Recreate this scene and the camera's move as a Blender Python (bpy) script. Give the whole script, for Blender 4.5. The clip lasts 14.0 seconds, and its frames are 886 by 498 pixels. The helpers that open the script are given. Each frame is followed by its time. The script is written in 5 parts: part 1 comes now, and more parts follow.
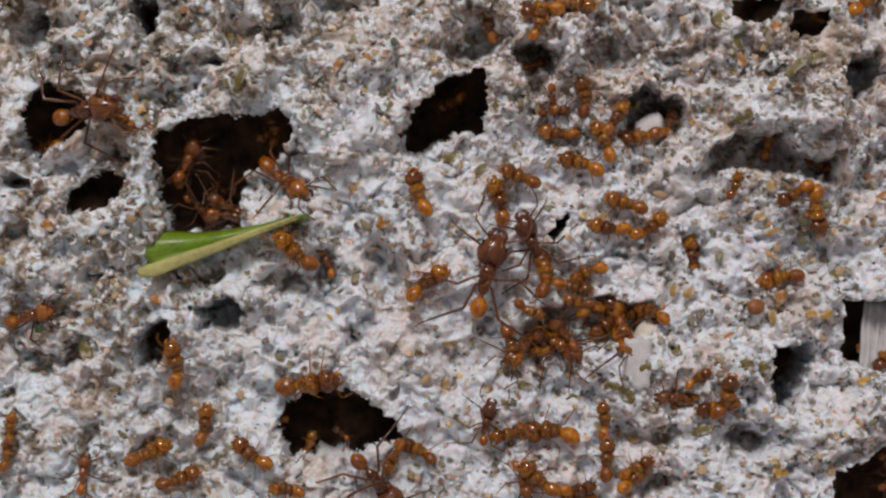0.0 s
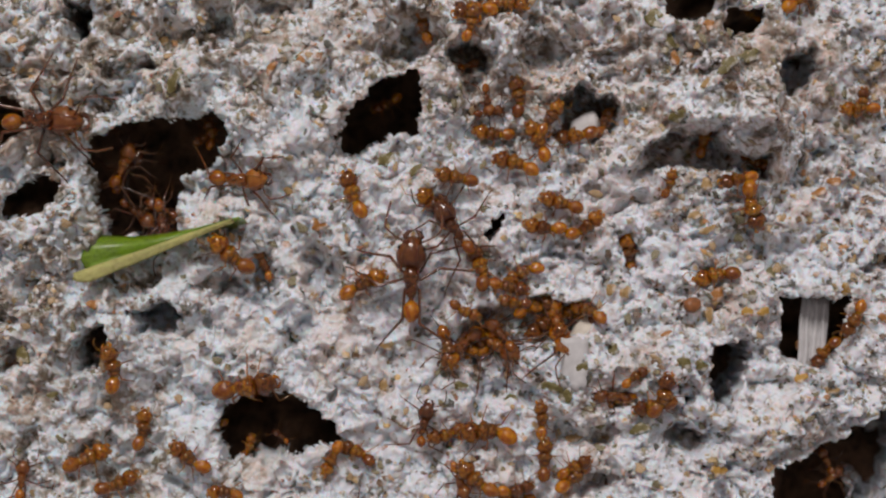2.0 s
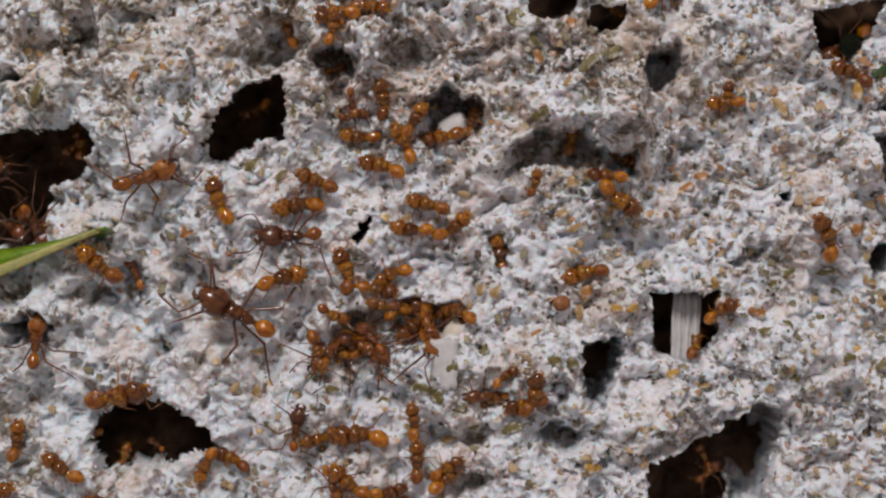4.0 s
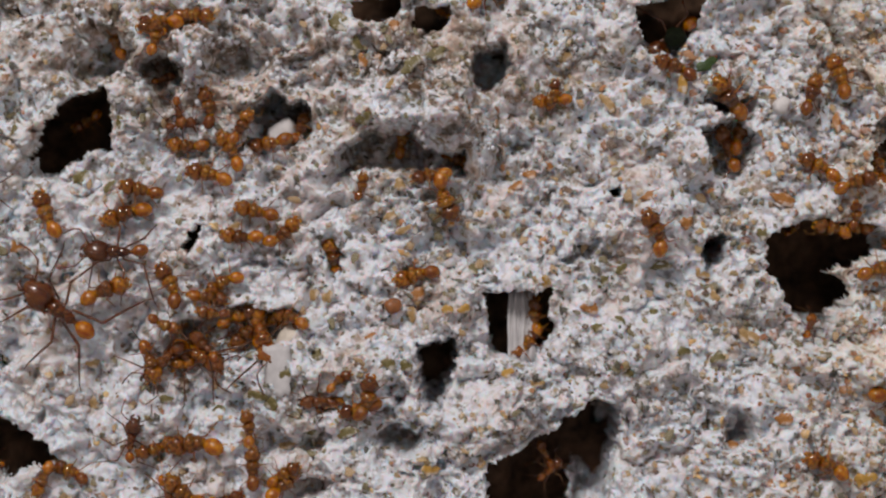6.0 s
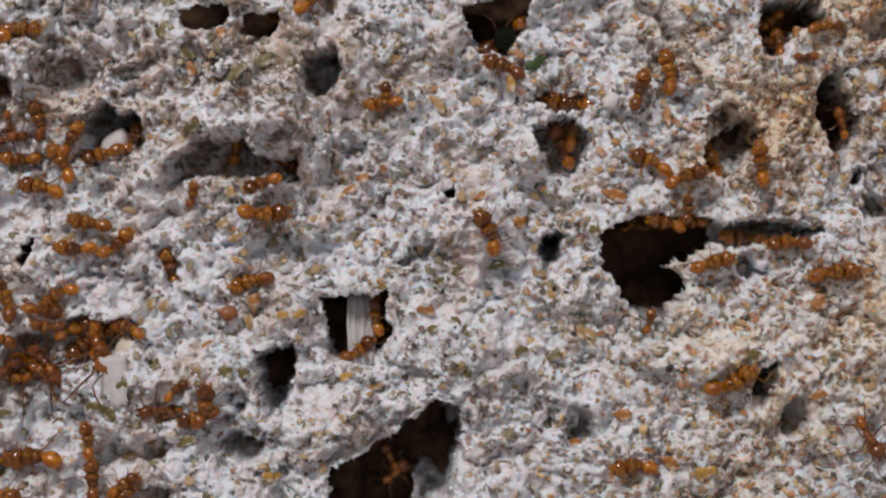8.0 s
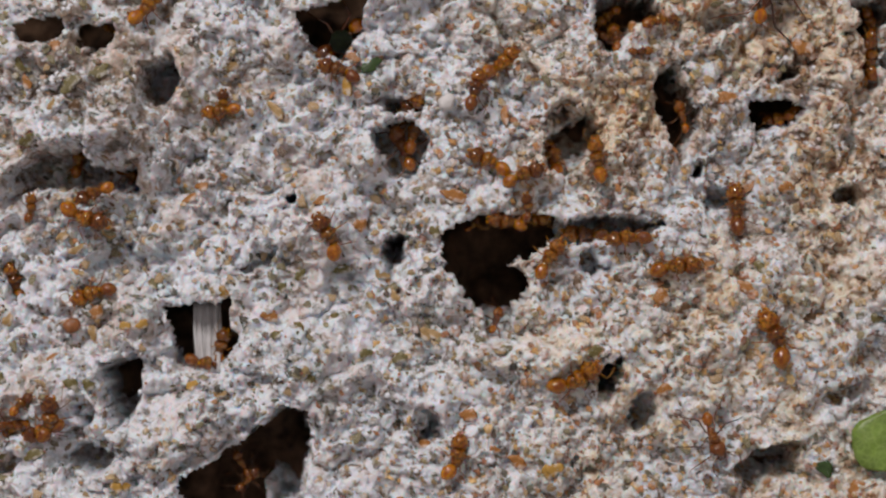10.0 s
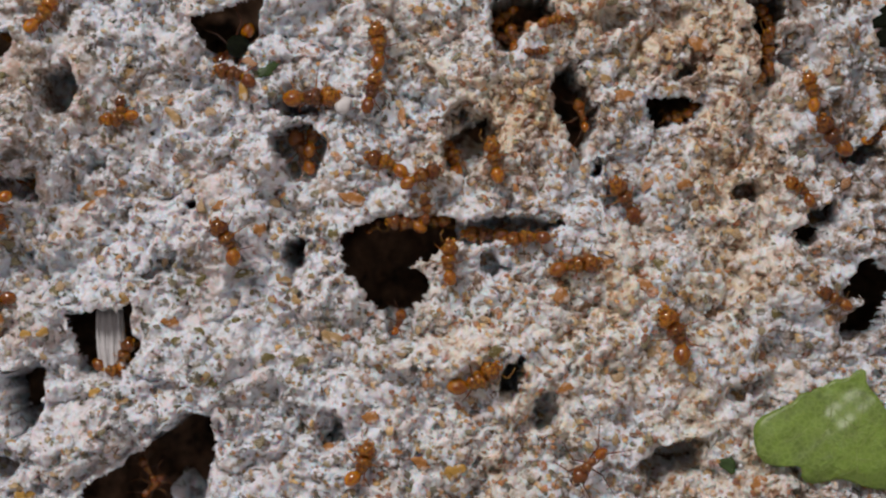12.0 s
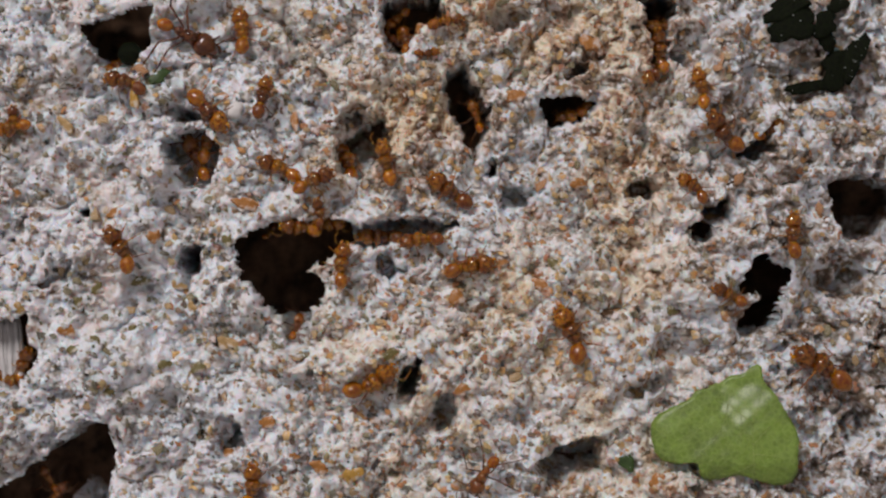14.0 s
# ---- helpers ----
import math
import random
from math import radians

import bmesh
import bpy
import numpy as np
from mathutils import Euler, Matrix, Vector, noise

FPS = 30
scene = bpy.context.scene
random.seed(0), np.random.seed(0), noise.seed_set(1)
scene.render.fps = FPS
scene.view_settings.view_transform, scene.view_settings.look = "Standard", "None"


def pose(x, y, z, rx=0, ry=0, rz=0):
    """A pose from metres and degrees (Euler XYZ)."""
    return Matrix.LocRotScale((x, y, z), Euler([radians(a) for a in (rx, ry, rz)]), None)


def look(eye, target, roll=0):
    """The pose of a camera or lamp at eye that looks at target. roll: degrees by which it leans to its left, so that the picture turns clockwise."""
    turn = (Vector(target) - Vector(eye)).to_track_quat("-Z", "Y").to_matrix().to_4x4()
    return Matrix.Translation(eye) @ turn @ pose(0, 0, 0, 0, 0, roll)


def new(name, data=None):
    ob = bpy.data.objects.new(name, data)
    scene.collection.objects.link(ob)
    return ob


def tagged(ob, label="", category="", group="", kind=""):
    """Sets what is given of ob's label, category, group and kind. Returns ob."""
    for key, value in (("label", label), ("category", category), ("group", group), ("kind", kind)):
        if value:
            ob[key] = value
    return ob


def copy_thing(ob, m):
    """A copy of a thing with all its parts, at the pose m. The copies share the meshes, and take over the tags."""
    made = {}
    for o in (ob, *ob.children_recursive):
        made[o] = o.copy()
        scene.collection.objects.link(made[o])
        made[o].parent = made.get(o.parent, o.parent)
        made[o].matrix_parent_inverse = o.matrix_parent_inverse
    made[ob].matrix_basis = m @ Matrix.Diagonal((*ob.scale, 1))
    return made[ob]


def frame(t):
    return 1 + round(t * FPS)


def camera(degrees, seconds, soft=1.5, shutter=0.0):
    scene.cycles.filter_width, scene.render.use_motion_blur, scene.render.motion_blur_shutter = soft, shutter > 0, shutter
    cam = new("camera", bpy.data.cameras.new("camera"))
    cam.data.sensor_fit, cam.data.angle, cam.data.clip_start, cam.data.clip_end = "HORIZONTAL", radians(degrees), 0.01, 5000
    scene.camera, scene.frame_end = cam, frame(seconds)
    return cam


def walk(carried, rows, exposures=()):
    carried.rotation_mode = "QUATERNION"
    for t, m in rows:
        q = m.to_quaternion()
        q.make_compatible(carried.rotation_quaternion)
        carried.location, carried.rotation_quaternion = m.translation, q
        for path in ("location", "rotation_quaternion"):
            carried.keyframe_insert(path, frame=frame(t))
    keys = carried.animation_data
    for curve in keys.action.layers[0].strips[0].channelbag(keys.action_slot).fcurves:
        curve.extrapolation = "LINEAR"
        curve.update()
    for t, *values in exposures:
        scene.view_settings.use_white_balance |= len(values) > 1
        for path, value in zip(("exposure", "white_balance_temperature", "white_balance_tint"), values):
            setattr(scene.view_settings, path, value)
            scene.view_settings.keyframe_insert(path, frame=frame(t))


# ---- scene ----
# ---------------------------------------------------------------- camera
cam = camera(24, 14.0, soft=2.3)
PATH = [
    (0, pose(0.000000, -0.1230, 0.000000, 90, -4.672, 0)),
    (0.5, pose(0.000251, -0.1230, 0.000012, 90, -4.677, 0)),
    (1, pose(0.001009, -0.1230, 0.000079, 90, -4.541, 0)),
    (1.5, pose(0.002285, -0.1230, 0.000219, 90, -4.306, 0)),
    (2, pose(0.003757, -0.1230, 0.000358, 90, -4.037, 0)),
    (4.5, pose(0.013983, -0.1230, 0.001131, 90, -2.189, 0)),
    (5, pose(0.016634, -0.1230, 0.001282, 90, -1.731, 0)),
    (5.5, pose(0.019124, -0.1230, 0.001400, 90, -1.271, 0)),
    (6, pose(0.021469, -0.1230, 0.001493, 90, -0.858, 0)),
    (6.5, pose(0.023836, -0.1230, 0.001566, 90, -0.440, 0)),
    (7, pose(0.026139, -0.1230, 0.001631, 90, -0.032, 0)),
    (7.5, pose(0.028604, -0.1230, 0.001676, 90, 0.373, 0)),
    (8, pose(0.031230, -0.1230, 0.001702, 90, 0.837, 0)),
    (8.5, pose(0.033726, -0.1230, 0.001706, 90, 1.321, 0)),
    (11, pose(0.043989, -0.1230, 0.001514, 90, 3.170, 0)),
    (11.5, pose(0.045223, -0.1230, 0.001473, 90, 3.360, 0)),
    (12, pose(0.046498, -0.1230, 0.001420, 90, 3.584, 0)),
    (12.5, pose(0.047891, -0.1230, 0.001373, 90, 3.807, 0)),
    (13, pose(0.049455, -0.1230, 0.001294, 90, 4.066, 0)),
    (13.5, pose(0.051120, -0.1230, 0.001203, 90, 4.381, 0)),
    (14, pose(0.052706, -0.1230, 0.001121, 90, 4.677, 0)),
]
walk(cam, PATH)
# a macro lens: what lies deep in the holes falls out of focus
cam.data.dof.use_dof, cam.data.dof.focus_distance, cam.data.dof.aperture_fstop = True, 0.1225, 25.0

# ---------------------------------------------------------------- light
world = bpy.data.worlds.new("world")
scene.world = world
world.use_nodes = True
world.node_tree.nodes["Background"].inputs[0].default_value = (1.0, 0.88, 0.87, 1)
world.node_tree.nodes["Background"].inputs[1].default_value = 0.265

lamp_data = bpy.data.lights.new("photo_lamp", "AREA")
lamp_data.shape, lamp_data.size, lamp_data.size_y = "RECTANGLE", 0.14, 0.1
lamp_data.energy, lamp_data.color = 1.31, (1.0, 0.93, 0.91)
lamp = new("photo_lamp", lamp_data)
lamp.matrix_world = look((-0.08, -0.34, 0.29), (0.024, 0, 0))

MM = 0.001


# ---------------------------------------------------------------- materials
class Net:
    """A small builder of node materials."""

    def __init__(self, name):
        self.m = bpy.data.materials.new(name)
        self.m.use_nodes = True
        self.t = self.m.node_tree
        self.p = self.t.nodes["Principled BSDF"]

    def n(self, kind, **sets):
        node = self.t.nodes.new(kind)
        for key, v in sets.items():
            node.inputs[key].default_value = v
        return node

    def link(self, a, b):
        self.t.links.new(a, b)

    def coords(self):
        return self.n("ShaderNodeTexCoord").outputs["Object"]

    def noise(self, scale, detail=3.0, rough=0.6, vec=None):
        node = self.n("ShaderNodeTexNoise", Scale=scale, Detail=detail, Roughness=rough)
        self.link(vec or self.coords(), node.inputs["Vector"])
        return node.outputs["Fac"]

    def ramp(self, fac, stops, smooth=True):
        node = self.n("ShaderNodeValToRGB")
        node.color_ramp.interpolation = "LINEAR" if smooth else "CONSTANT"
        els = node.color_ramp.elements
        while len(els) < len(stops):
            els.new(0.5)
        for e, (pos, c) in zip(els, stops):
            e.position, e.color = pos, (*c, 1)
        self.link(fac, node.inputs["Fac"])
        return node.outputs["Color"]

    def mix(self, fac, a, b, mode="MIX"):
        node = self.t.nodes.new("ShaderNodeMix")
        node.data_type, node.blend_type = "RGBA", mode
        for sock, v in ((node.inputs[0], fac), (node.inputs[6], a), (node.inputs[7], b)):
            if isinstance(v, (int, float)):
                sock.default_value = v
            elif isinstance(v, tuple):
                sock.default_value = (*v, 1)
            else:
                self.link(v, sock)
        return node.outputs[2]

    def bump(self, height, strength, distance):
        node = self.n("ShaderNodeBump", Strength=strength, Distance=distance)
        self.link(height, node.inputs["Height"])
        self.link(node.outputs["Normal"], self.p.inputs["Normal"])

    def base(self, c, rough=0.5, spec=0.5):
        if isinstance(c, tuple):
            self.p.inputs["Base Color"].default_value = (*c, 1)
        else:
            self.link(c, self.p.inputs["Base Color"])
        self.p.inputs["Roughness"].default_value = rough
        self.p.inputs["Specular IOR Level"].default_value = spec
        return self


def fungus_material():
    k = Net("fungus")
    co = k.coords()
    sep = k.n("ShaderNodeSeparateXYZ")
    k.link(co, sep.inputs[0])

    def band(axis, lo, hi):
        node = k.n("ShaderNodeMapRange")
        node.interpolation_type = "SMOOTHSTEP"
        node.inputs["From Min"].default_value, node.inputs["From Max"].default_value = lo, hi
        k.link(sep.outputs[axis], node.inputs["Value"])
        return node.outputs["Result"]

    def calc(op, a, c):
        node = k.n("ShaderNodeMath")
        node.operation = op
        for sock, v in zip(node.inputs, (a, c)):
            if isinstance(v, (int, float)):
                sock.default_value = v
            else:
                k.link(v, sock)
        return node.outputs[0]

    def times(a, c):
        return calc("MULTIPLY", a, c)

    # lean: how much darker and greyer, along the upper edge and at both ends
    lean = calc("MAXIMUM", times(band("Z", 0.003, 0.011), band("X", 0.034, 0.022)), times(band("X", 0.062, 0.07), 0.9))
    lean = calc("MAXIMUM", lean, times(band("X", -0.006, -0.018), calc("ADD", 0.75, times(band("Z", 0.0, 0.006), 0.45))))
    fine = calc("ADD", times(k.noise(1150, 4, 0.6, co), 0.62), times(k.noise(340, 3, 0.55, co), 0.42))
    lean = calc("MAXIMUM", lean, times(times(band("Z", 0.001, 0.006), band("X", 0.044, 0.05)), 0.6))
    # thick: how much paler along the lower edge, between the two ends
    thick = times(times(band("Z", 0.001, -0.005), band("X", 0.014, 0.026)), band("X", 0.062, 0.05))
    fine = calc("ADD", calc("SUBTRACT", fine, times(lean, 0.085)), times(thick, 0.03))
    white = k.ramp(fine, [(0.345, (0.15, 0.115, 0.085)), (0.41, (0.44, 0.39, 0.355)), (0.455, (0.75, 0.775, 0.825)), (0.62, (0.805, 0.835, 0.9))])
    tan = k.ramp(fine, [(0.375, (0.22, 0.085, 0.032)), (0.43, (0.52, 0.3, 0.1)), (0.48, (0.76, 0.55, 0.27)), (0.55, (0.83, 0.75, 0.6)), (0.62, (0.87, 0.86, 0.87))])
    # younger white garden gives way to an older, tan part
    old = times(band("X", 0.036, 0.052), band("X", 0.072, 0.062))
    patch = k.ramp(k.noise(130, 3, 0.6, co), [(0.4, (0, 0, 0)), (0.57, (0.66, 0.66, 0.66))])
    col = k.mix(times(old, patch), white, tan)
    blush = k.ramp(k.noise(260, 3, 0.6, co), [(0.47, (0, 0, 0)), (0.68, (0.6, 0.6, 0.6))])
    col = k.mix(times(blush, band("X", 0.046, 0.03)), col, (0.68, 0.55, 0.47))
    film = k.ramp(k.noise(1600, 3, 0.6, co), [(0.52, (0, 0, 0)), (0.64, (0.45, 0.45, 0.45))])
    col = k.mix(film, col, k.ramp(k.noise(700, 2, 0.5, co), [(0.4, (0.4, 0.38, 0.36)), (0.6, (0.48, 0.36, 0.24))]))
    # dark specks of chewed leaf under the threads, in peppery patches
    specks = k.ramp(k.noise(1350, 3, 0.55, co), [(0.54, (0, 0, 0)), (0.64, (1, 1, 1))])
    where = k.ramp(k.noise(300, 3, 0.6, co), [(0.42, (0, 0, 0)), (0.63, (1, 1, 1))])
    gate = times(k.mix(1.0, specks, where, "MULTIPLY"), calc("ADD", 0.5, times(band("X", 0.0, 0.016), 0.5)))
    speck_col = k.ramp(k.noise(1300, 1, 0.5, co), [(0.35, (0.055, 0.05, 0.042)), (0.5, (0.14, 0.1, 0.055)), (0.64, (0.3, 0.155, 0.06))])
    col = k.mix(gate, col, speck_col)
    # the youngest threads, at the near end, are the coolest white
    col = k.mix(band("X", 0.006, -0.014), col, k.mix(1.0, col, (0.965, 1.0, 1.0), "MULTIPLY"))
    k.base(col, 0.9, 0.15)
    k.p.inputs["Subsurface Weight"].default_value = 0.65
    k.p.inputs["Subsurface Radius"].default_value = (0.0007, 0.00038, 0.0003)
    k.p.inputs["Subsurface Scale"].default_value = 1.0
    k.bump(k.noise(3800, 4, 0.65, co), 0.25, 0.00008)
    return k.m


def chip_material(name, stops, rough=0.55):
    k = Net(name)
    geo = k.n("ShaderNodeNewGeometry")
    c = k.ramp(geo.outputs["Random Per Island"], stops)
    dust = k.ramp(k.noise(1250, 5, 0.7), [(0.47, (0.06, 0.06, 0.06)), (0.62, (0.85, 0.85, 0.85))])
    grain = k.ramp(k.noise(3200, 3, 0.6), [(0.35, (0.5, 0.5, 0.5)), (0.65, (1.25, 1.25, 1.25))])
    k.base(k.mix(dust, k.mix(1.0, c, grain, "MULTIPLY"), (0.74, 0.74, 0.76)), rough, 0.4)
    k.bump(k.noise(6000, 3), 0.4, 0.00004)
    return k.m


def shell_material(name, dark, light, rough=0.14, warts=0.0, even=0.62):
    """Ant cuticle: glossy, a little translucent, darker and lighter from ant to ant; warts roughen it."""
    k = Net(name)
    info = k.n("ShaderNodeObjectInfo")
    c = k.ramp(info.outputs["Random"], [(0.0, dark), (1.0, light)])
    mott = k.ramp(k.noise(7, 4), [(0.36, (even, even * even, even * even * even)), (0.56, (1, 1, 1))])
    k.base(k.mix(1.0, c, mott, "MULTIPLY"), rough + 0.12, 0.25)
    k.p.inputs["Coat Weight"].default_value, k.p.inputs["Coat Roughness"].default_value, k.p.inputs["Coat IOR"].default_value = 0.85, 0.05, 1.55
    k.p.inputs["Subsurface Weight"].default_value = 0.4
    k.p.inputs["Subsurface Radius"].default_value = (0.0007, 0.0003, 0.0001)
    k.p.inputs["Subsurface Scale"].default_value = 1.0
    if warts:
        cell = k.n("ShaderNodeTexVoronoi", Scale=19.0)
        k.link(k.coords(), cell.inputs["Vector"])
        k.bump(k.ramp(cell.outputs["Distance"], [(0.0, (1, 1, 1)), (0.5, (0, 0, 0))]), warts, 0.045)
    else:
        k.bump(k.noise(22, 2), 0.15, 0.02)
    return k.m


def plain_material(name, c, rough=0.5, grain=2000, var=0.35, spec=0.4, threads=0.0):
    k = Net(name)
    lo = tuple(v * (1 - var) for v in c)
    hi = tuple(min(1, v * (1 + var)) for v in c)
    col = k.ramp(k.noise(grain, 4), [(0.3, lo), (0.7, hi)])
    if threads:
        web = k.ramp(k.noise(1500, 5, 0.7), [(0.5, (0, 0, 0)), (0.62, (threads,) * 3)])
        col = k.mix(web, col, (0.66, 0.64, 0.62))
    k.base(col, rough, spec)
    k.bump(k.noise(grain * 3, 3), 0.3, 0.00005)
    return k.m


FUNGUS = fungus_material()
CHIPS_OLIVE = chip_material("olive_chips", [(0.0, (0.06, 0.058, 0.045)), (0.4, (0.13, 0.115, 0.055)), (0.75, (0.22, 0.18, 0.075)), (1.0, (0.32, 0.26, 0.12))])
CHIPS_BROWN = chip_material("brown_chips", [(0.0, (0.1, 0.055, 0.03)), (0.3, (0.24, 0.13, 0.055)), (0.6, (0.36, 0.26, 0.1)), (1.0, (0.58, 0.41, 0.2))])
CHIPS_ORANGE = chip_material("orange_chips", [(0.0, (0.3, 0.1, 0.04)), (0.35, (0.48, 0.2, 0.05)), (0.7, (0.58, 0.33, 0.09)), (1.0, (0.68, 0.48, 0.2))])
ANT = shell_material("amber_cuticle", (0.2, 0.06, 0.001), (0.57, 0.235, 0.001), 0.14, 0.0, 0.5)
ANT_ROUGH = shell_material("amber_warty_cuticle", (0.16, 0.045, 0.001), (0.46, 0.18, 0.002), 0.18, 0.95, 0.5)
ANT_RED = shell_material("red_brown_cuticle", (0.17, 0.05, 0.006), (0.36, 0.125, 0.01), 0.16, 0.0, 0.7)
ANT_RED_ROUGH = shell_material("red_brown_warty_cuticle", (0.15, 0.043, 0.006), (0.32, 0.11, 0.01), 0.2, 0.6, 0.7)
GASTER = shell_material("amber_gaster_cuticle", (0.19, 0.055, 0.001), (0.54, 0.215, 0.001), 0.1, 0.0, 0.5)
ANT_DARK = shell_material("brown_cuticle", (0.1, 0.027, 0.003), (0.2, 0.06, 0.004), 0.2, 0.0, 0.55)
ANT_DARK_ROUGH = shell_material("brown_warty_cuticle", (0.09, 0.024, 0.003), (0.18, 0.052, 0.004), 0.22, 0.7, 0.55)
LEG_AMBER = shell_material("amber_leg_cuticle", (0.16, 0.05, 0.008), (0.4, 0.16, 0.02), 0.3)
LEG = shell_material("leg_cuticle", (0.045, 0.018, 0.008), (0.13, 0.05, 0.014), 0.3)
JAW = shell_material("jaw_cuticle", (0.05, 0.016, 0.006), (0.1, 0.032, 0.008), 0.25)
EYE = plain_material("eye_black", (0.02, 0.012, 0.01), 0.2)
# the old garden's brown, made darker to stand in for shade in the holes
INNER = plain_material("garden_shade_brown", (0.12, 0.068, 0.04), 0.9, 700, 0.85)
# added box behind the garden: its dark brown deepens the holes' shade
CHAMBER = plain_material("chamber_dark", (0.07, 0.04, 0.025), 0.9, 500)


# ---------------------------------------------------------------- shape of the garden's face
STEP = 0.075
X0, X1, Z0, Z1 = -31.0, 84.0, -20.0, 22.0
NX, NZ = int((X1 - X0) / STEP) + 1, int((Z1 - Z0) / STEP) + 1
GX, GZ = np.meshgrid(X0 + STEP * np.arange(NX), Z0 + STEP * np.arange(NZ))


def hash2(i, j, seed):
    h = (i.astype(np.int64) * 374761393 + j.astype(np.int64) * 668265263 + seed * 974634777) & 0xFFFFFFFF
    h = ((h ^ (h >> 13)) * 1274126177) & 0xFFFFFFFF
    h = ((h ^ (h >> 16)) * 2246822519) & 0xFFFFFFFF
    return ((h ^ (h >> 15)) & 0xFFFFFF) / float(0x1000000)


def vnoise(x, z, size, seed):
    """Smooth noise from -1 to 1 with features of that size."""
    u, v = x / size, z / size
    i, j = np.floor(u), np.floor(v)
    fu, fv = u - i, v - j
    fu, fv = fu * fu * (3 - 2 * fu), fv * fv * (3 - 2 * fv)
    a, b = hash2(i, j, seed), hash2(i + 1, j, seed)
    c, d = hash2(i, j + 1, seed), hash2(i + 1, j + 1, seed)
    return 2 * ((a * (1 - fu) + b * fu) * (1 - fv) + (c * (1 - fu) + d * fu) * fv) - 1


def tufts(x, z, size, seed):
    """Rounded clumps of that size, 0 to 1."""
    u, v = x / size, z / size
    i, j = np.floor(u), np.floor(v)
    best = np.zeros_like(u)
    for di in (-1, 0, 1):
        for dj in (-1, 0, 1):
            ci, cj = i + di, j + dj
            du, dv = u - ci - hash2(ci, cj, seed), v - cj - hash2(ci, cj, seed + 1)
            r = 0.45 + 0.5 * hash2(ci, cj, seed + 2)
            best = np.maximum(best, np.sqrt(np.maximum(0, r * r - du * du - dv * dv)))
    return best


WX = GX + 0.4 * vnoise(GX, GZ, 1.5, 11) + 0.22 * vnoise(GX, GZ, 0.5, 12) + 0.12 * vnoise(GX, GZ, 0.22, 15)
WZ = GZ + 0.4 * vnoise(GX, GZ, 1.5, 13) + 0.22 * vnoise(GX, GZ, 0.5, 14) + 0.12 * vnoise(GX, GZ, 0.22, 16)
# depth into the garden, in millimetres
DEPTH = 0.8 * vnoise(GX, GZ, 7.0, 1) + 0.5 * vnoise(WX, WZ, 3.2, 2) - 1.8 * tufts(WX, WZ, 3.0, 41) - 0.65 * tufts(WX, WZ, 1.3, 51) + 1.6
HOLLOW = np.zeros_like(DEPTH)
OPEN = np.zeros(DEPTH.shape, bool)


def reach(x, z, rx, rz, turn):
    """How far each point of the face lies from an oval's middle: 1 on its rim."""
    c, s = math.cos(radians(turn)), math.sin(radians(turn))
    dx, dz = WX - x, WZ - z
    return np.sqrt(((c * dx + s * dz) / rx) ** 2 + ((c * dz - s * dx) / rz) ** 2)


# a finer, ragged warp for the rims of the holes
EX = GX + 0.16 * vnoise(GX, GZ, 1.0, 131) + 0.15 * vnoise(GX, GZ, 0.45, 132) + 0.1 * vnoise(GX, GZ, 0.2, 133)
EZ = GZ + 0.16 * vnoise(GX, GZ, 1.0, 134) + 0.15 * vnoise(GX, GZ, 0.45, 135) + 0.1 * vnoise(GX, GZ, 0.2, 136)
LIP = np.zeros_like(DEPTH)


def cave(rim, depth, through_face=False, slope=0.6):
    """A hole with a few-cornered rim: steep under its roof, its floor rising more gently to the lower lip.
    One that goes through breaks into the chamber behind."""
    xs, zs = [p[0] for p in rim], [p[1] for p in rim]
    i0, i1 = (max(0, int((v - X0) / STEP)) for v in (min(xs) - 2, max(xs) + 2))
    j0, j1 = (max(0, int((v - Z0) / STEP)) for v in (min(zs) - 2, max(zs) + 2))
    box = np.s_[j0:j1, i0:i1]
    x, z = EX[box], EZ[box]
    near, inside = np.full(x.shape, 1e9), np.zeros(x.shape, bool)
    for (ax, az), (bx, bz) in zip(rim, rim[1:] + rim[:1]):
        ex, ez = bx - ax, bz - az
        s = np.clip(((x - ax) * ex + (z - az) * ez) / (ex * ex + ez * ez), 0, 1)
        near = np.minimum(near, np.hypot(x - ax - s * ex, z - az - s * ez))
        if az != bz:
            inside ^= ((az > z) != (bz > z)) & (x < ax + ex * (z - az) / ez)
    sd = np.where(inside, near, -near) + 0.16
    mid, low_end = 0.5 * (max(zs) + min(zs)), min(zs)
    low = np.clip((mid + 0.3 * (mid - low_end) - z) / (mid - low_end), 0, 1)
    k = np.clip(sd / (0.3 + slope * low), 0, 1)
    k = k * k * (3 - 2 * k)
    if through_face:
        HOLLOW[box] = np.maximum(HOLLOW[box], (2.6 + 2.2 * low) * k)
        OPEN[box] |= k > 0.5 + 0.3 * low
    else:
        HOLLOW[box] = np.maximum(HOLLOW[box], depth * (2.1 - 0.8 * low) * k)
    # the roof stands a little proud
    LIP[box] = np.maximum(LIP[box], 0.4 * np.exp(-(np.minimum(sd, 0) / 0.7) ** 2) * np.clip((z - mid) / (mid - low_end), 0, 1) * (sd < 0.15))


def dip(x, z, rx, rz, turn, depth):
    """A soft hollow in the face."""
    k = np.clip(1.5 * (1.15 - reach(x, z, rx, rz, turn)), 0, 1)
    np.maximum(HOLLOW, 1.8 * depth * k * k * (3 - 2 * k), out=HOLLOW)


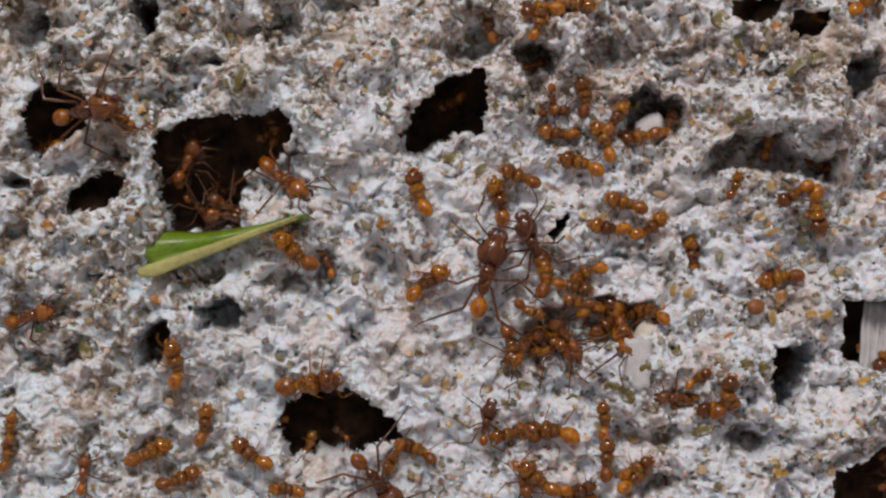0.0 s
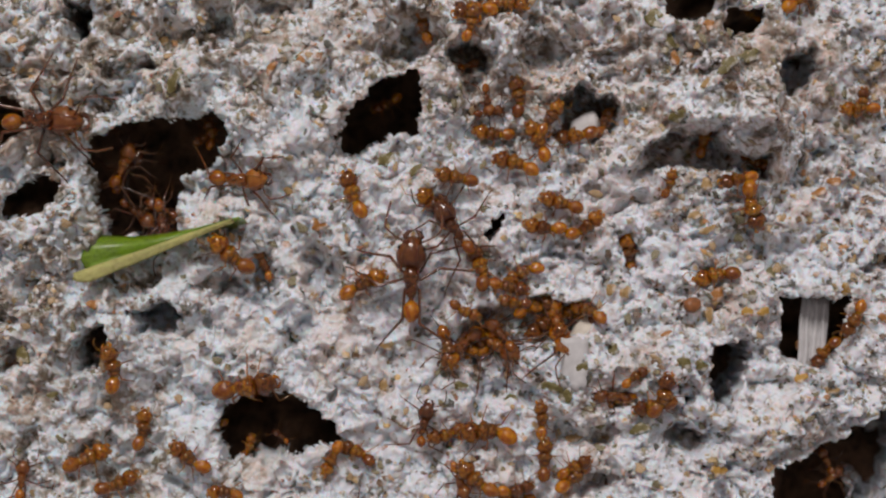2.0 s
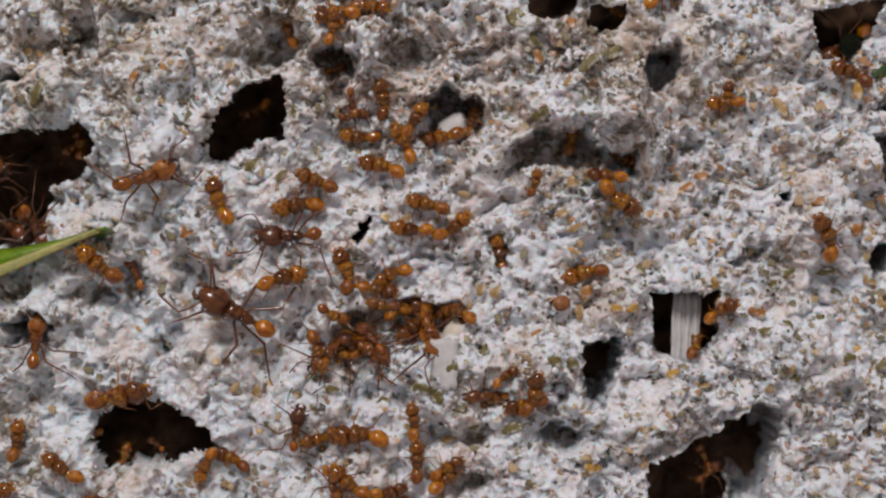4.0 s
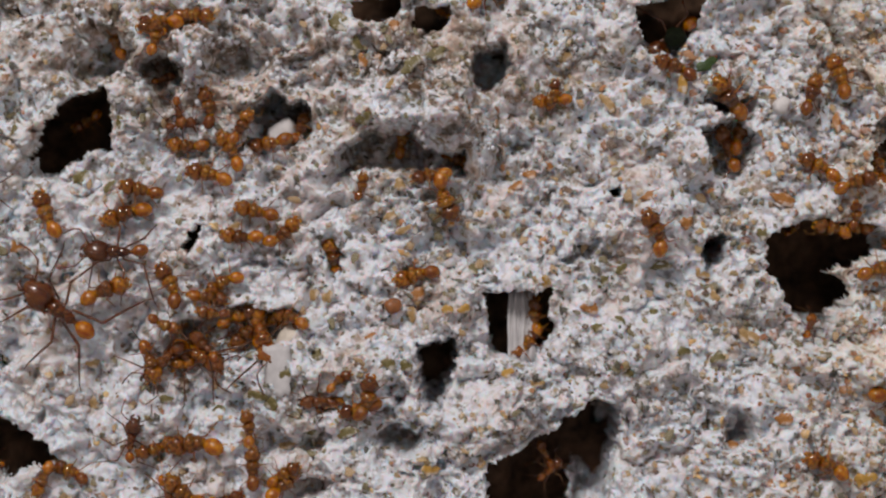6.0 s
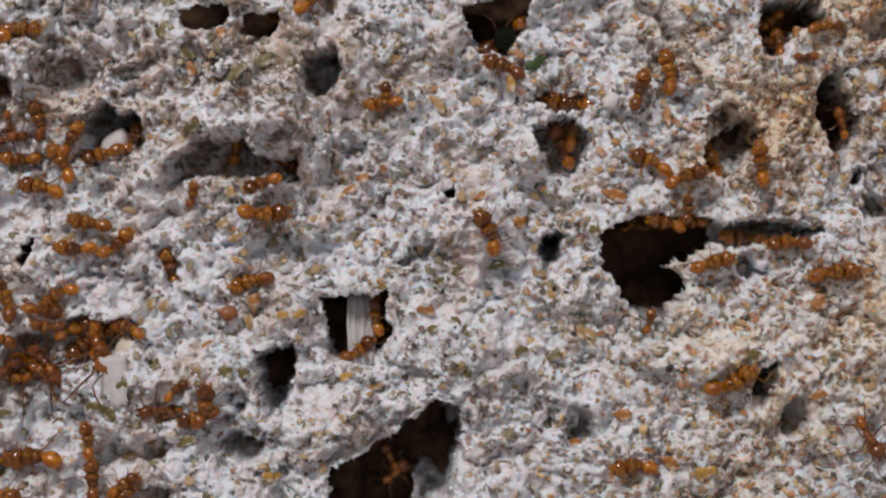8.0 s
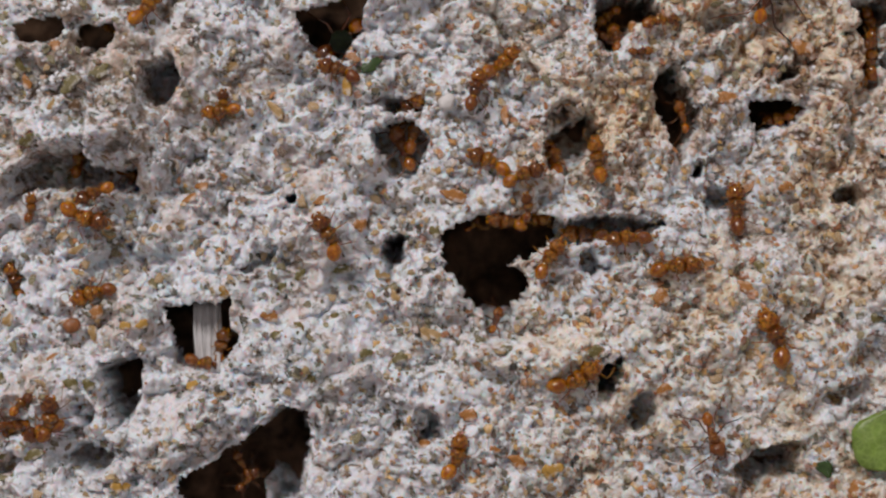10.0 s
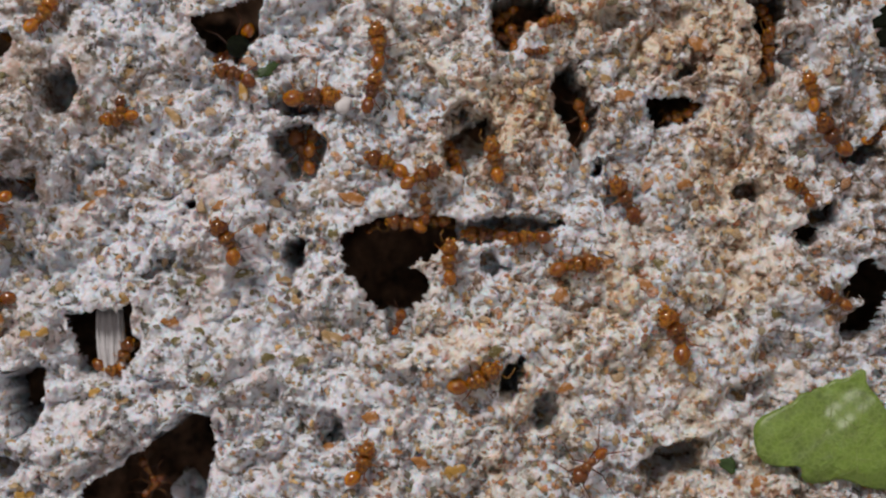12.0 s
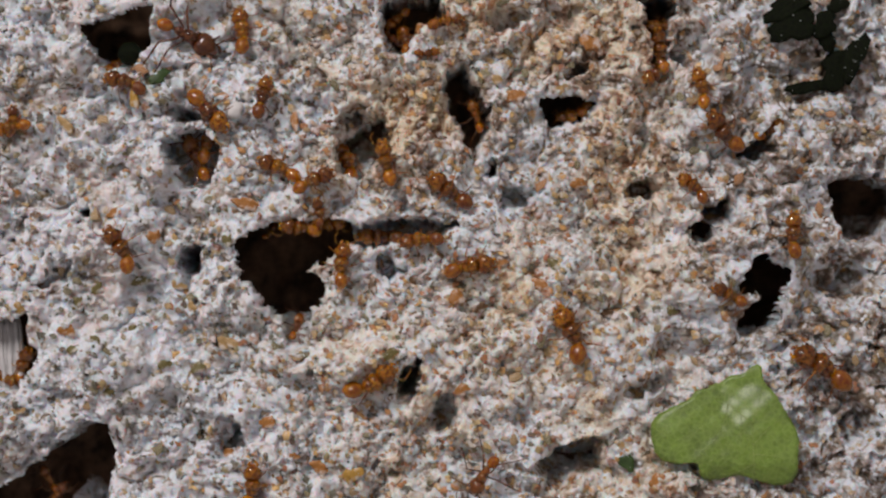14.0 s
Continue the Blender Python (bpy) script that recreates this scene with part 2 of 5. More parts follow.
def swell(x, z, rx, rz, turn, height):
    """A lobe that stands proud of the face."""
    global DEPTH
    q = reach(x, z, rx, rz, turn)
    k = np.clip((1.15 - q) / 0.5, 0, 1)
    DEPTH = DEPTH - height * k * k * (3 - 2 * k)


cave([(-24.3, 7.7), (-21.8, 7.4), (-21.2, 6.2), (-22.3, 4.9), (-24.5, 3.1), (-25.6, 3.9), (-25.3, 6.3)], 6, True, slope=0.5)
cave([(-20.5, 3.1), (-19.2, 2.7), (-19.3, 1.6), (-20.9, 0.4), (-22.6, -0.1), (-22.9, 1.0), (-21.4, 2.4)], 6, True, slope=0.7)
cave([(-17.5, 5.0), (-15.7, 6.4), (-12.4, 6.9), (-10.4, 7.5), (-9.4, 6.5), (-10.1, 4.8), (-12.0, 3.7), (-12.4, 2.2), (-12.0, 0.1), (-16.5, -0.6), (-17.0, 2.3)], 7, True, slope=0.2)
cave([(-12.2, 4.7), (-9.9, 5.2), (-9.3, 3.6), (-10.3, 1.5), (-12.0, 0.2), (-12.7, 2.7)], 1, slope=1.5)
cave([(-2.8, 7.5), (-0.6, 10.0), (1.6, 10.8), (2.0, 6.6), (-0.0, 6.7), (-1.6, 5.1), (-3.6, 5.3), (-3.5, 6.8)], 7, True, slope=0.9)
cave([(3.1, 12.2), (4.5, 13.1), (5.7, 12.2), (5.9, 10.6), (4.1, 10.1), (3.2, 10.8)], 2.2, slope=1.2)
cave([(9.8, 9.6), (11.4, 10.7), (13.3, 9.7), (13.7, 8.0), (12.7, 6.8), (10.3, 6.8), (9.4, 8.2)], 2.8, slope=2.2)
cave([(17.4, 8.5), (19.4, 8.6), (20.5, 7.3), (22.8, 7.1), (22.9, 5.9), (18.7, 5.7), (16.2, 5.6), (14.7, 3.9), (14.4, 5.1), (15.3, 7.2)], 2.3, slope=2.0)
cave([(15.9, 16.0), (18.7, 16.3), (18.4, 15.2), (16.8, 14.7), (15.9, 15.1)], 5, True, slope=0.5)
cave([(19.6, 15.8), (21.6, 15.8), (21.8, 14.8), (20.3, 14.4), (19.4, 14.8)], 5, True, slope=0.5)
cave([(23.1, 13.2), (25.1, 13.9), (25.6, 11.9), (24.6, 10.1), (23.1, 10.5), (22.7, 11.5)], 3.2, slope=1.4)
cave([(6.2, 1.4), (6.7, 2.3), (7.3, 2.7), (7.1, 2.1), (6.5, 1.1)], 4, True, slope=0.05)
cave([(5.8, -3.3), (9.1, -2.2), (12.8, -2.3), (12.6, -4.0), (8.1, -6.0), (4.5, -6.1), (4.1, -5.0)], 0.95, slope=1.5)
cave([(24.1, -1.1), (27.8, -0.8), (27.9, -3.7), (26.9, -5.2), (24.4, -5.1)], 5.5, True, slope=0.3)
cave([(20.0, -4.4), (22.2, -3.9), (22.1, -6.5), (21.3, -8.2), (20.4, -8.1)], 4.2, slope=0.25)
cave([(-9.2, -11.6), (-8.5, -9.9), (-6.6, -8.7), (-4.7, -9.1), (-2.2, -10.3), (-1.1, -11.5), (-3.0, -12.1), (-5.1, -12.9), (-8.2, -13.2)], 7, True, slope=0.5)
cave([(-17.0, -5.7), (-15.8, -5.3), (-15.6, -6.9), (-16.3, -8.7), (-17.7, -8.6), (-17.7, -7.3)], 4, slope=0.4)
cave([(-14.6, -4.7), (-12.5, -3.9), (-11.4, -4.6), (-11.5, -5.9), (-14.0, -6.1)], 3, slope=0.5)
cave([(24.0, -11.6), (26.5, -10.4), (28.8, -8.7), (30.0, -9.0), (29.3, -11.4), (29.5, -14.7), (24.2, -14.7)], 7, True, slope=0.4)
cave([(28.6, -8.5), (30.6, -7.2), (32.1, -7.7), (32.0, -10.3), (31.5, -13.7), (29.2, -14.0)], 4.2, slope=0.8)
cave([(-19.4, 13.2), (-18.1, 13.4), (-18.0, 11.4), (-18.8, 10.8), (-19.4, 11.8)], 3.6, slope=0.5)
cave([(32.9, 15.8), (34.7, 16.5), (36.7, 16.9), (36.4, 14.6), (35.2, 13.1), (33.5, 13.0), (32.8, 14.5)], 5.5, True, slope=0.8)
cave([(36.7, 8.8), (38.6, 9.4), (40.1, 8.4), (39.4, 5.5), (38.3, 4.5), (37.4, 5.9)], 2.4, slope=1.5)
cave([(37.2, 2.4), (38.3, 2.8), (38.3, 1.4), (37.5, 0.5), (37.0, 1.4)], 3.2, slope=0.4)
cave([(40.6, 2.2), (41.3, 2.9), (43.6, 3.6), (47.3, 3.1), (47.2, 1.7), (45.8, 0.9), (44.5, 0.5), (45.7, -0.4), (45.4, -1.5), (44.3, -2.3), (42.6, -2.4), (41.7, -0.5), (40.6, 0.6)], 9, True, slope=0.15)
cave([(46.6, 3.1), (50.0, 3.1), (53.6, 2.4), (52.9, 1.8), (47.9, 1.3), (46.5, 1.4)], 2.2, slope=0.4)
cave([(42.8, -2.1), (44.5, -2.0), (44.2, -3.9), (42.7, -4.1)], 3, slope=0.5)
cave([(47.6, 8.5), (49.3, 9.4), (50.1, 8.4), (49.5, 6.3), (48.1, 5.0), (46.9, 6.1), (46.9, 7.4)], 3.4, slope=0.6)
cave([(53.8, 11.4), (54.8, 12.1), (56.0, 9.4), (55.9, 7.6), (55.0, 6.0), (54.4, 7.7), (53.6, 9.2)], 5, slope=0.4)
cave([(50.2, 15.9), (53.7, 16.0), (53.8, 14.7), (52.2, 14.1), (51.5, 12.8), (50.3, 12.7)], 4.5, slope=0.6)
cave([(59.1, 9.4), (60.7, 9.6), (62.5, 9.0), (61.9, 8.1), (59.6, 8.0)], 5, True, slope=0.3)
cave([(49.6, -5.8), (50.7, -5.3), (50.7, -7.2), (49.8, -8.3), (49.3, -7.1)], 3.6, slope=0.6)
cave([(57.1, -12.2), (58.9, -10.8), (61.2, -10.6), (60.8, -12.7), (59.0, -14.3), (57.2, -14.2)], 2.4, slope=2.5)
cave([(68.4, 2.5), (69.8, 2.8), (69.7, 1.6), (68.6, 1.1), (68.0, 1.2)], 2.8, slope=0.5)
cave([(67.3, 1.1), (68.3, 1.6), (68.6, 0.5), (67.6, 0.2)], 5, True, slope=0.2)
cave([(71.3, -0.7), (72.9, -1.8), (72.7, -4.5), (71.8, -5.4), (69.8, -5.6), (69.7, -4.3), (70.8, -3.3), (70.0, -2.3)], 6, True, slope=0.7)
cave([(75.8, 3.3), (79.1, 3.5), (80.7, 1.9), (79.2, -1.0), (76.5, -0.5), (76.0, 1.3)], 4.5, slope=0.8)
cave([(70.3, 5.5), (71.7, 6.1), (73.1, 7.1), (72.7, 5.5), (71.8, 4.6), (70.8, 4.5)], 3.2, slope=0.5)
cave([(65.6, 15.2), (67.6, 15.3), (67.2, 12.7), (66.9, 10.0), (66.2, 10.1), (66.0, 12.4)], 4, slope=0.5)
dip(11.1, -10.1, 1.4, 1.0, 5, 1.2)
dip(7.2, -7.7, 1.4, 0.7, 5, 1)
dip(13.3, -12.6, 1.7, 0.8, 5, 1.2)
dip(4.4, 11.3, 1.2, 2.0, 2, 1.6)
dip(9.2, 12.3, 1.4, 1.7, 2, 1.6)
dip(-10.6, 12.1, 1.5, 0.8, 34, 1.3)
dip(-15.8, 7.8, 2.0, 1.3, 5, 1)
dip(-23.0, 9.2, 1.3, 1.0, 5, 1.2)
dip(-19.7, 4.1, 0.8, 1.3, 5, 1)
dip(-25.6, 10.7, 1.3, 2.2, 5, 2.2)
dip(-10.5, 12.7, 1.1, 1.6, 5, 2.2)
dip(-6.8, -2.2, 1.6, 1.7, -25, 1.8)
dip(-9.4, -2.9, 1.5, 1.1, 5, 1.6)
dip(-3.4, -1.6, 1.5, 2.8, 15, 1.7)
dip(-5.0, -5.5, 1.1, 0.6, 5, 1.2)
dip(0.8, 12.6, 2.2, 1.6, 25, 2.3)
dip(9.1, 12.3, 2.0, 1.6, 15, 2.2)
dip(14.9, 0.9, 0.8, 1.6, 5, 1.8)
dip(-23.5, -8.6, 1.7, 1.0, 5, 1.2)
dip(-21.2, -7.9, 1.2, 0.9, 5, 1.4)
dip(13.4, -10.1, 2.3, 0.7, 5, 1.2)
dip(19.1, -9.9, 1.7, 0.8, 0, 2.2)
dip(25.3, 6.6, 1.2, 2.2, -35, 1.5)
dip(31.6, 4.8, 0.4, 0.4, 0, 3.5)
dip(48.3, 8.5, 1.3, 1.5, 0, 1.5)
dip(52.1, -8.8, 1.0, 1.3, -3, 2.4)
dip(39.3, -8.9, 1.0, 1.4, -3, 2.4)
dip(76.0, -2.4, 2.3, 1.7, -5, 2)
dip(65.0, 3.7, 1.1, 0.8, -5, 2)
dip(57.3, 3.5, 1.3, 0.8, 35, 1.5)
dip(49.5, 0.2, 0.8, 1.0, -5, 2)
dip(68.3, 11.8, 1.3, 1.8, -5, 2)
dip(63.9, -8.1, 1.1, 0.7, -5, 1.4)
dip(55.8, 5.4, 0.7, 0.8, -5, 2.2)
dip(61.9, 11.4, 0.7, 0.5, -5, 1.8)
dip(38.3, 10.2, 2.0, 0.5, -5, 1.6)
dip(76.3, -11.5, 1.3, 1.3, -5, 1.6)
dip(19.2, -10.0, 1.5, 0.5, 4, 2)
dip(29.7, 1.5, 1.6, 0.5, 28, 0.8)
dip(57.6, 14.2, 1.3, 0.7, -3, 1.4)
dip(-25.7, 1.6, 1.0, 0.8, 5, 2.4)
dip(18.9, -7.1, 0.8, 1.3, 5, 1.2)
dip(-24.0, 11.5, 2.0, 0.9, 5, 1)
dip(-20.9, 9.0, 1.8, 0.7, 15, 0.9)
dip(-15.8, 9.6, 2.0, 0.7, 5, 1)
dip(-12.8, 11.9, 1.4, 1.0, 5, 1)
dip(-7.6, 13.3, 1.3, 1.0, -15, 1)
dip(-25.4, -1.4, 1.0, 1.3, 5, 1.2)
dip(-22.1, -5.8, 1.3, 0.8, 5, 0.9)
swell(19.42, 10.49, 3.67, 2.50, 5, 1.6)
swell(-14.58, 8.88, 4.34, 2.00, 5, 1.3)
swell(6.68, 12.79, 1.20, 2.00, 5, 1.4)
swell(-7.10, 7.48, 3.00, 4.34, 5, 0.9)
swell(-21.23, 4.32, 3.00, 1.00, 15, 0.8)
swell(-18.27, 0.88, 1.13, 2.00, 5, 0.8)
swell(3.06, 9.99, 1.13, 2.67, 5, 0.6)
swell(-4.25, -7.00, 4.00, 2.00, 5, 0.4)
swell(21.26, 8.46, 2.00, 1.33, 5, 0.8)
swell(22.60, -1.84, 1.67, 2.00, 2, 0.8)
swell(30.39, -5.61, 4.00, 3.00, 22, 0.9)
swell(23.46, -8.15, 4.34, 1.00, 14, 0.9)
swell(39.77, -1.69, 2.00, 3.00, -0, 0.9)
swell(36.18, 8.98, 2.00, 3.00, -0, 0.8)
swell(44.14, 5.27, 4.00, 1.33, -0, 0.6)
swell(45.74, -5.06, 4.67, 1.33, -5, 0.9)
swell(34.74, -6.65, 4.34, 1.33, 20, 0.7)
swell(52.47, 6.42, 2.00, 3.67, -3, 1.2)
swell(50.19, 7.54, 1.67, 2.00, -3, 0.5)
swell(69.37, 10.48, 2.00, 3.67, -3, 0.9)
swell(69.47, 11.49, 2.33, 3.00, -5, 1.1)
swell(75.29, 4.99, 3.33, 1.67, -5, 0.8)
swell(67.69, -2.08, 2.33, 2.00, -5, 0.6)
swell(46.08, -4.66, 5.00, 1.00, 0, 0.9)
swell(68.01, -14.54, 3.67, 1.13, -5, 1.6)
swell(64.72, -13.87, 1.33, 1.00, -5, 1.2)
swell(71.18, -14.57, 1.33, 0.87, -5, 1.3)
swell(18.97, 9.89, 4.00, 1.40, -5, 1.3)
swell(22.32, 8.42, 2.00, 1.20, 0, 0.9)
swell(25.45, -9.05, 4.00, 0.87, 28, 0.9)
swell(65.25, -13.58, 1.50, 0.87, -5, 0.8)
swell(68.32, -14.90, 2.00, 0.73, -5, 0.9)
swell(70.98, -15.05, 1.67, 0.67, -5, 0.8)
swell(67.04, -14.13, 0.67, 0.53, -5, 0.7)

# the walls of the holes are lumpy too
IN = np.clip(HOLLOW / 2.5, 0, 1)
DEPTH = DEPTH + HOLLOW - LIP + IN * (0.8 * vnoise(GX, GZ, 1.0, 121) - 0.7 * tufts(WX, WZ, 0.6, 123))
COARSE = DEPTH.copy()
for _ in range(5):
    COARSE[1:-1, 1:-1] = (COARSE[:-2, 1:-1] + COARSE[2:, 1:-1] + COARSE[1:-1, :-2] + COARSE[1:-1, 2:] + COARSE[1:-1, 1:-1]) / 5
# smooth cushions of young threads beside crumbly, broken growth
EAST = np.clip((GX - 6) / 16, 0, 1)
CRUMBLY = np.clip(0.55 + 0.25 * EAST + 0.8 * vnoise(WX, WZ, 5.0, 101) + 0.35 * vnoise(WX, WZ, 1.8, 102), 0.15, 1)
DEPTH = DEPTH + 0.2 * vnoise(WX, WZ, 1.1, 3) - (0.44 - 0.16 * EAST) * tufts(WX, WZ, 0.85, 21) - (0.12 + 0.15 * CRUMBLY) * tufts(WX, WZ, 0.5, 31) - 0.04 * CRUMBLY * tufts(GX, GZ, 0.23, 61) + (0.01 + 0.035 * CRUMBLY) * vnoise(GX, GZ, 0.17, 5)
# small pores between the clumps
DEPTH = DEPTH + np.clip(2.6 * (tufts(WX, WZ, 1.15, 95) - 0.52), 0, 0.95) * np.clip(0.5 + 1.3 * vnoise(GX, GZ, 4.5, 97), 0, 1)
DEPTH = DEPTH + np.clip(3.0 * (tufts(WX, WZ, 0.62, 98) - 0.56), 0, 0.6) * np.clip(0.45 + 1.3 * vnoise(GX, GZ, 3.0, 99), 0, 1)
COARSE -= 0.34


def part(name, bm, material, parent, label=""):
    me = bpy.data.meshes.new(name)
    bm.to_mesh(me)
    bm.free()
    me.materials.append(material)
    ob = new(name, me)
    ob.parent = parent
    return tagged(ob, label)


def sample(field, x, z):
    u, v = min(max((x - X0) / STEP, 0), NX - 2), min(max((z - Z0) / STEP, 0), NZ - 2)
    i, j = int(u), int(v)
    a, b = u - i, v - j
    return float((field[j, i] * (1 - a) + field[j, i + 1] * a) * (1 - b) + (field[j + 1, i] * (1 - a) + field[j + 1, i + 1] * a) * b)


def gaping(x, z, r=0.3):
    """Whether a place lies over a hole."""
    i, j, n = int((x - X0) / STEP), int((z - Z0) / STEP), int(r / STEP)
    return bool(OPEN[max(0, j - n):j + n + 1, max(0, i - n):i + n + 1].any())


def facing(x, z, r=0.5):
    """The way out of the face, at a place."""
    dx = (sample(COARSE, x + r, z) - sample(COARSE, x - r, z)) / (2 * r)
    dz = (sample(COARSE, x, z + r) - sample(COARSE, x, z - r)) / (2 * r)
    return Vector((dx, -1, dz)).normalized()


def build_face():
    idx = np.arange(NX * NZ).reshape(NZ, NX)
    quads = np.stack([idx[:-1, :-1], idx[:-1, 1:], idx[1:, 1:], idx[1:, :-1]], -1)
    gone = OPEN[:-1, :-1] | OPEN[1:, :-1] | OPEN[:-1, 1:] | OPEN[1:, 1:]
    quads = quads[~gone].reshape(-1, 4)
    # the clumps lean over their gaps
    sx = GX + 0.09 * vnoise(GX, GZ, 0.33, 111) + 0.07 * vnoise(GX, GZ, 0.7, 112)
    sz = GZ + 0.09 * vnoise(GX, GZ, 0.33, 113) + 0.07 * vnoise(GX, GZ, 0.7, 114)
    sx += IN * (0.16 * vnoise(GX, DEPTH, 0.5, 116) + 0.22 * vnoise(GZ, DEPTH, 0.9, 117))
    sz += IN * (0.16 * vnoise(GZ, DEPTH, 0.5, 118) + 0.22 * vnoise(GX, DEPTH, 0.9, 119))
    co = np.stack([sx, DEPTH, sz], -1).reshape(-1, 3) * MM
    me = bpy.data.meshes.new("fungus_garden")
    me.vertices.add(len(co))
    me.vertices.foreach_set("co", co.ravel())
    me.loops.add(quads.size)
    me.loops.foreach_set("vertex_index", quads.ravel())
    me.polygons.add(len(quads))
    me.polygons.foreach_set("loop_start", np.arange(0, quads.size, 4))
    me.polygons.foreach_set("use_smooth", np.ones(len(quads), bool))
    me.update(calc_edges=True)
    me.materials.append(FUNGUS)
    return tagged(new("fungus_garden", me), "white crumbly fungus garden full of holes and leaf specks", "fungus garden", kind="structure")


garden = build_face()


def build_chamber():
    """An added box behind the garden's face, dark to deepen the shade in its holes."""
    bm = bmesh.new()
    bmesh.ops.create_cube(bm, size=1, matrix=Matrix.LocRotScale((0.0265, 0.0115, 0.001), None, (0.114, 0.019, 0.041)))
    front = [f for f in bm.faces if f.calc_center_median().y < 0.003]
    bmesh.ops.delete(bm, geom=front, context="FACES")
    bmesh.ops.reverse_faces(bm, faces=bm.faces)
    me = bpy.data.meshes.new("chamber")
    bm.to_mesh(me)
    bm.free()
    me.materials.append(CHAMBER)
    return tagged(new("dark_backing_box", me), "added dark box behind the fungus garden that blackens its holes", "chamber", kind="structure")


build_chamber()


def build_inner_garden():
    """Older, brown garden that lines the chamber behind the holes, darkened to add to their shade."""
    xs, zs = np.meshgrid(np.arange(X0, X1, 0.24), np.arange(Z0, Z1, 0.24))
    ys = 8.8 + 1.6 * vnoise(xs, zs, 4.0, 81) + 0.7 * vnoise(xs, zs, 1.6, 82) - 1.8 * tufts(xs, zs, 2.4, 83) - 0.6 * tufts(xs, zs, 0.9, 84)
    n, m = xs.shape[1], xs.shape[0]
    idx = np.arange(n * m).reshape(m, n)
    quads = np.stack([idx[:-1, :-1], idx[:-1, 1:], idx[1:, 1:], idx[1:, :-1]], -1).reshape(-1, 4)
    me = bpy.data.meshes.new("inner_garden")
    me.from_pydata((np.stack([xs, ys, zs], -1).reshape(-1, 3) * MM).tolist(), [], quads.tolist())
    me.polygons.foreach_set("use_smooth", np.ones(len(quads), bool))
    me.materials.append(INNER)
    return tagged(new("inner_garden", me), "old brown fungus garden behind, darkened to shade the holes", "fungus garden", kind="structure")


build_inner_garden()


# ---------------------------------------------------------------- ants
def oval(bm, at, size, seg=14, rings=9, shape=None, turn=None):
    """An oval body; shape moves each point of the unit ball first."""
    made = bmesh.ops.create_uvsphere(bm, u_segments=seg, v_segments=rings, radius=1)["verts"]
    for v in made:
        c = Vector((v.co.z, v.co.y, v.co.x))
        if shape:
            c = shape(c)
        c = Vector((c.x * size[0], c.y * size[1], c.z * size[2]))
        if turn:
            c.rotate(turn)
        v.co = c + Vector(at)
    return bm


def smooth(bm):
    bmesh.ops.recalc_face_normals(bm, faces=bm.faces)
    for f in bm.faces:
        f.smooth = True
    return bm


def tube(bm, pts, radii, seg=6):
    """A round limb through points."""
    rows = []
    pts = [Vector(p) for p in pts]
    for i, p in enumerate(pts):
        d = (pts[min(i + 1, len(pts) - 1)] - pts[max(i - 1, 0)]).normalized()
        a = d.cross(Vector((0.31, 0.2, 0.93))).normalized()
        b = d.cross(a)
        rows.append([bm.verts.new(p + radii[i] * (math.cos(k * math.tau / seg) * a + math.sin(k * math.tau / seg) * b)) for k in range(seg)])
    for r, s in zip(rows, rows[1:]):
        for k in range(seg):
            bm.faces.new((r[k], r[(k + 1) % seg], s[(k + 1) % seg], s[k]))
    bm.faces.new(rows[0][::-1])
    bm.faces.new(rows[-1])
    return bm


def head_shape(c):
    """Heart-shaped: two lobes behind, narrow before."""
    w = 1.0 - 0.28 * max(0, c.x) - 0.12 * c.x
    notch = 0.22 * math.exp(-(c.y / 0.3) ** 2) * max(0, -c.x)
    return Vector((c.x + notch, c.y * w, c.z))


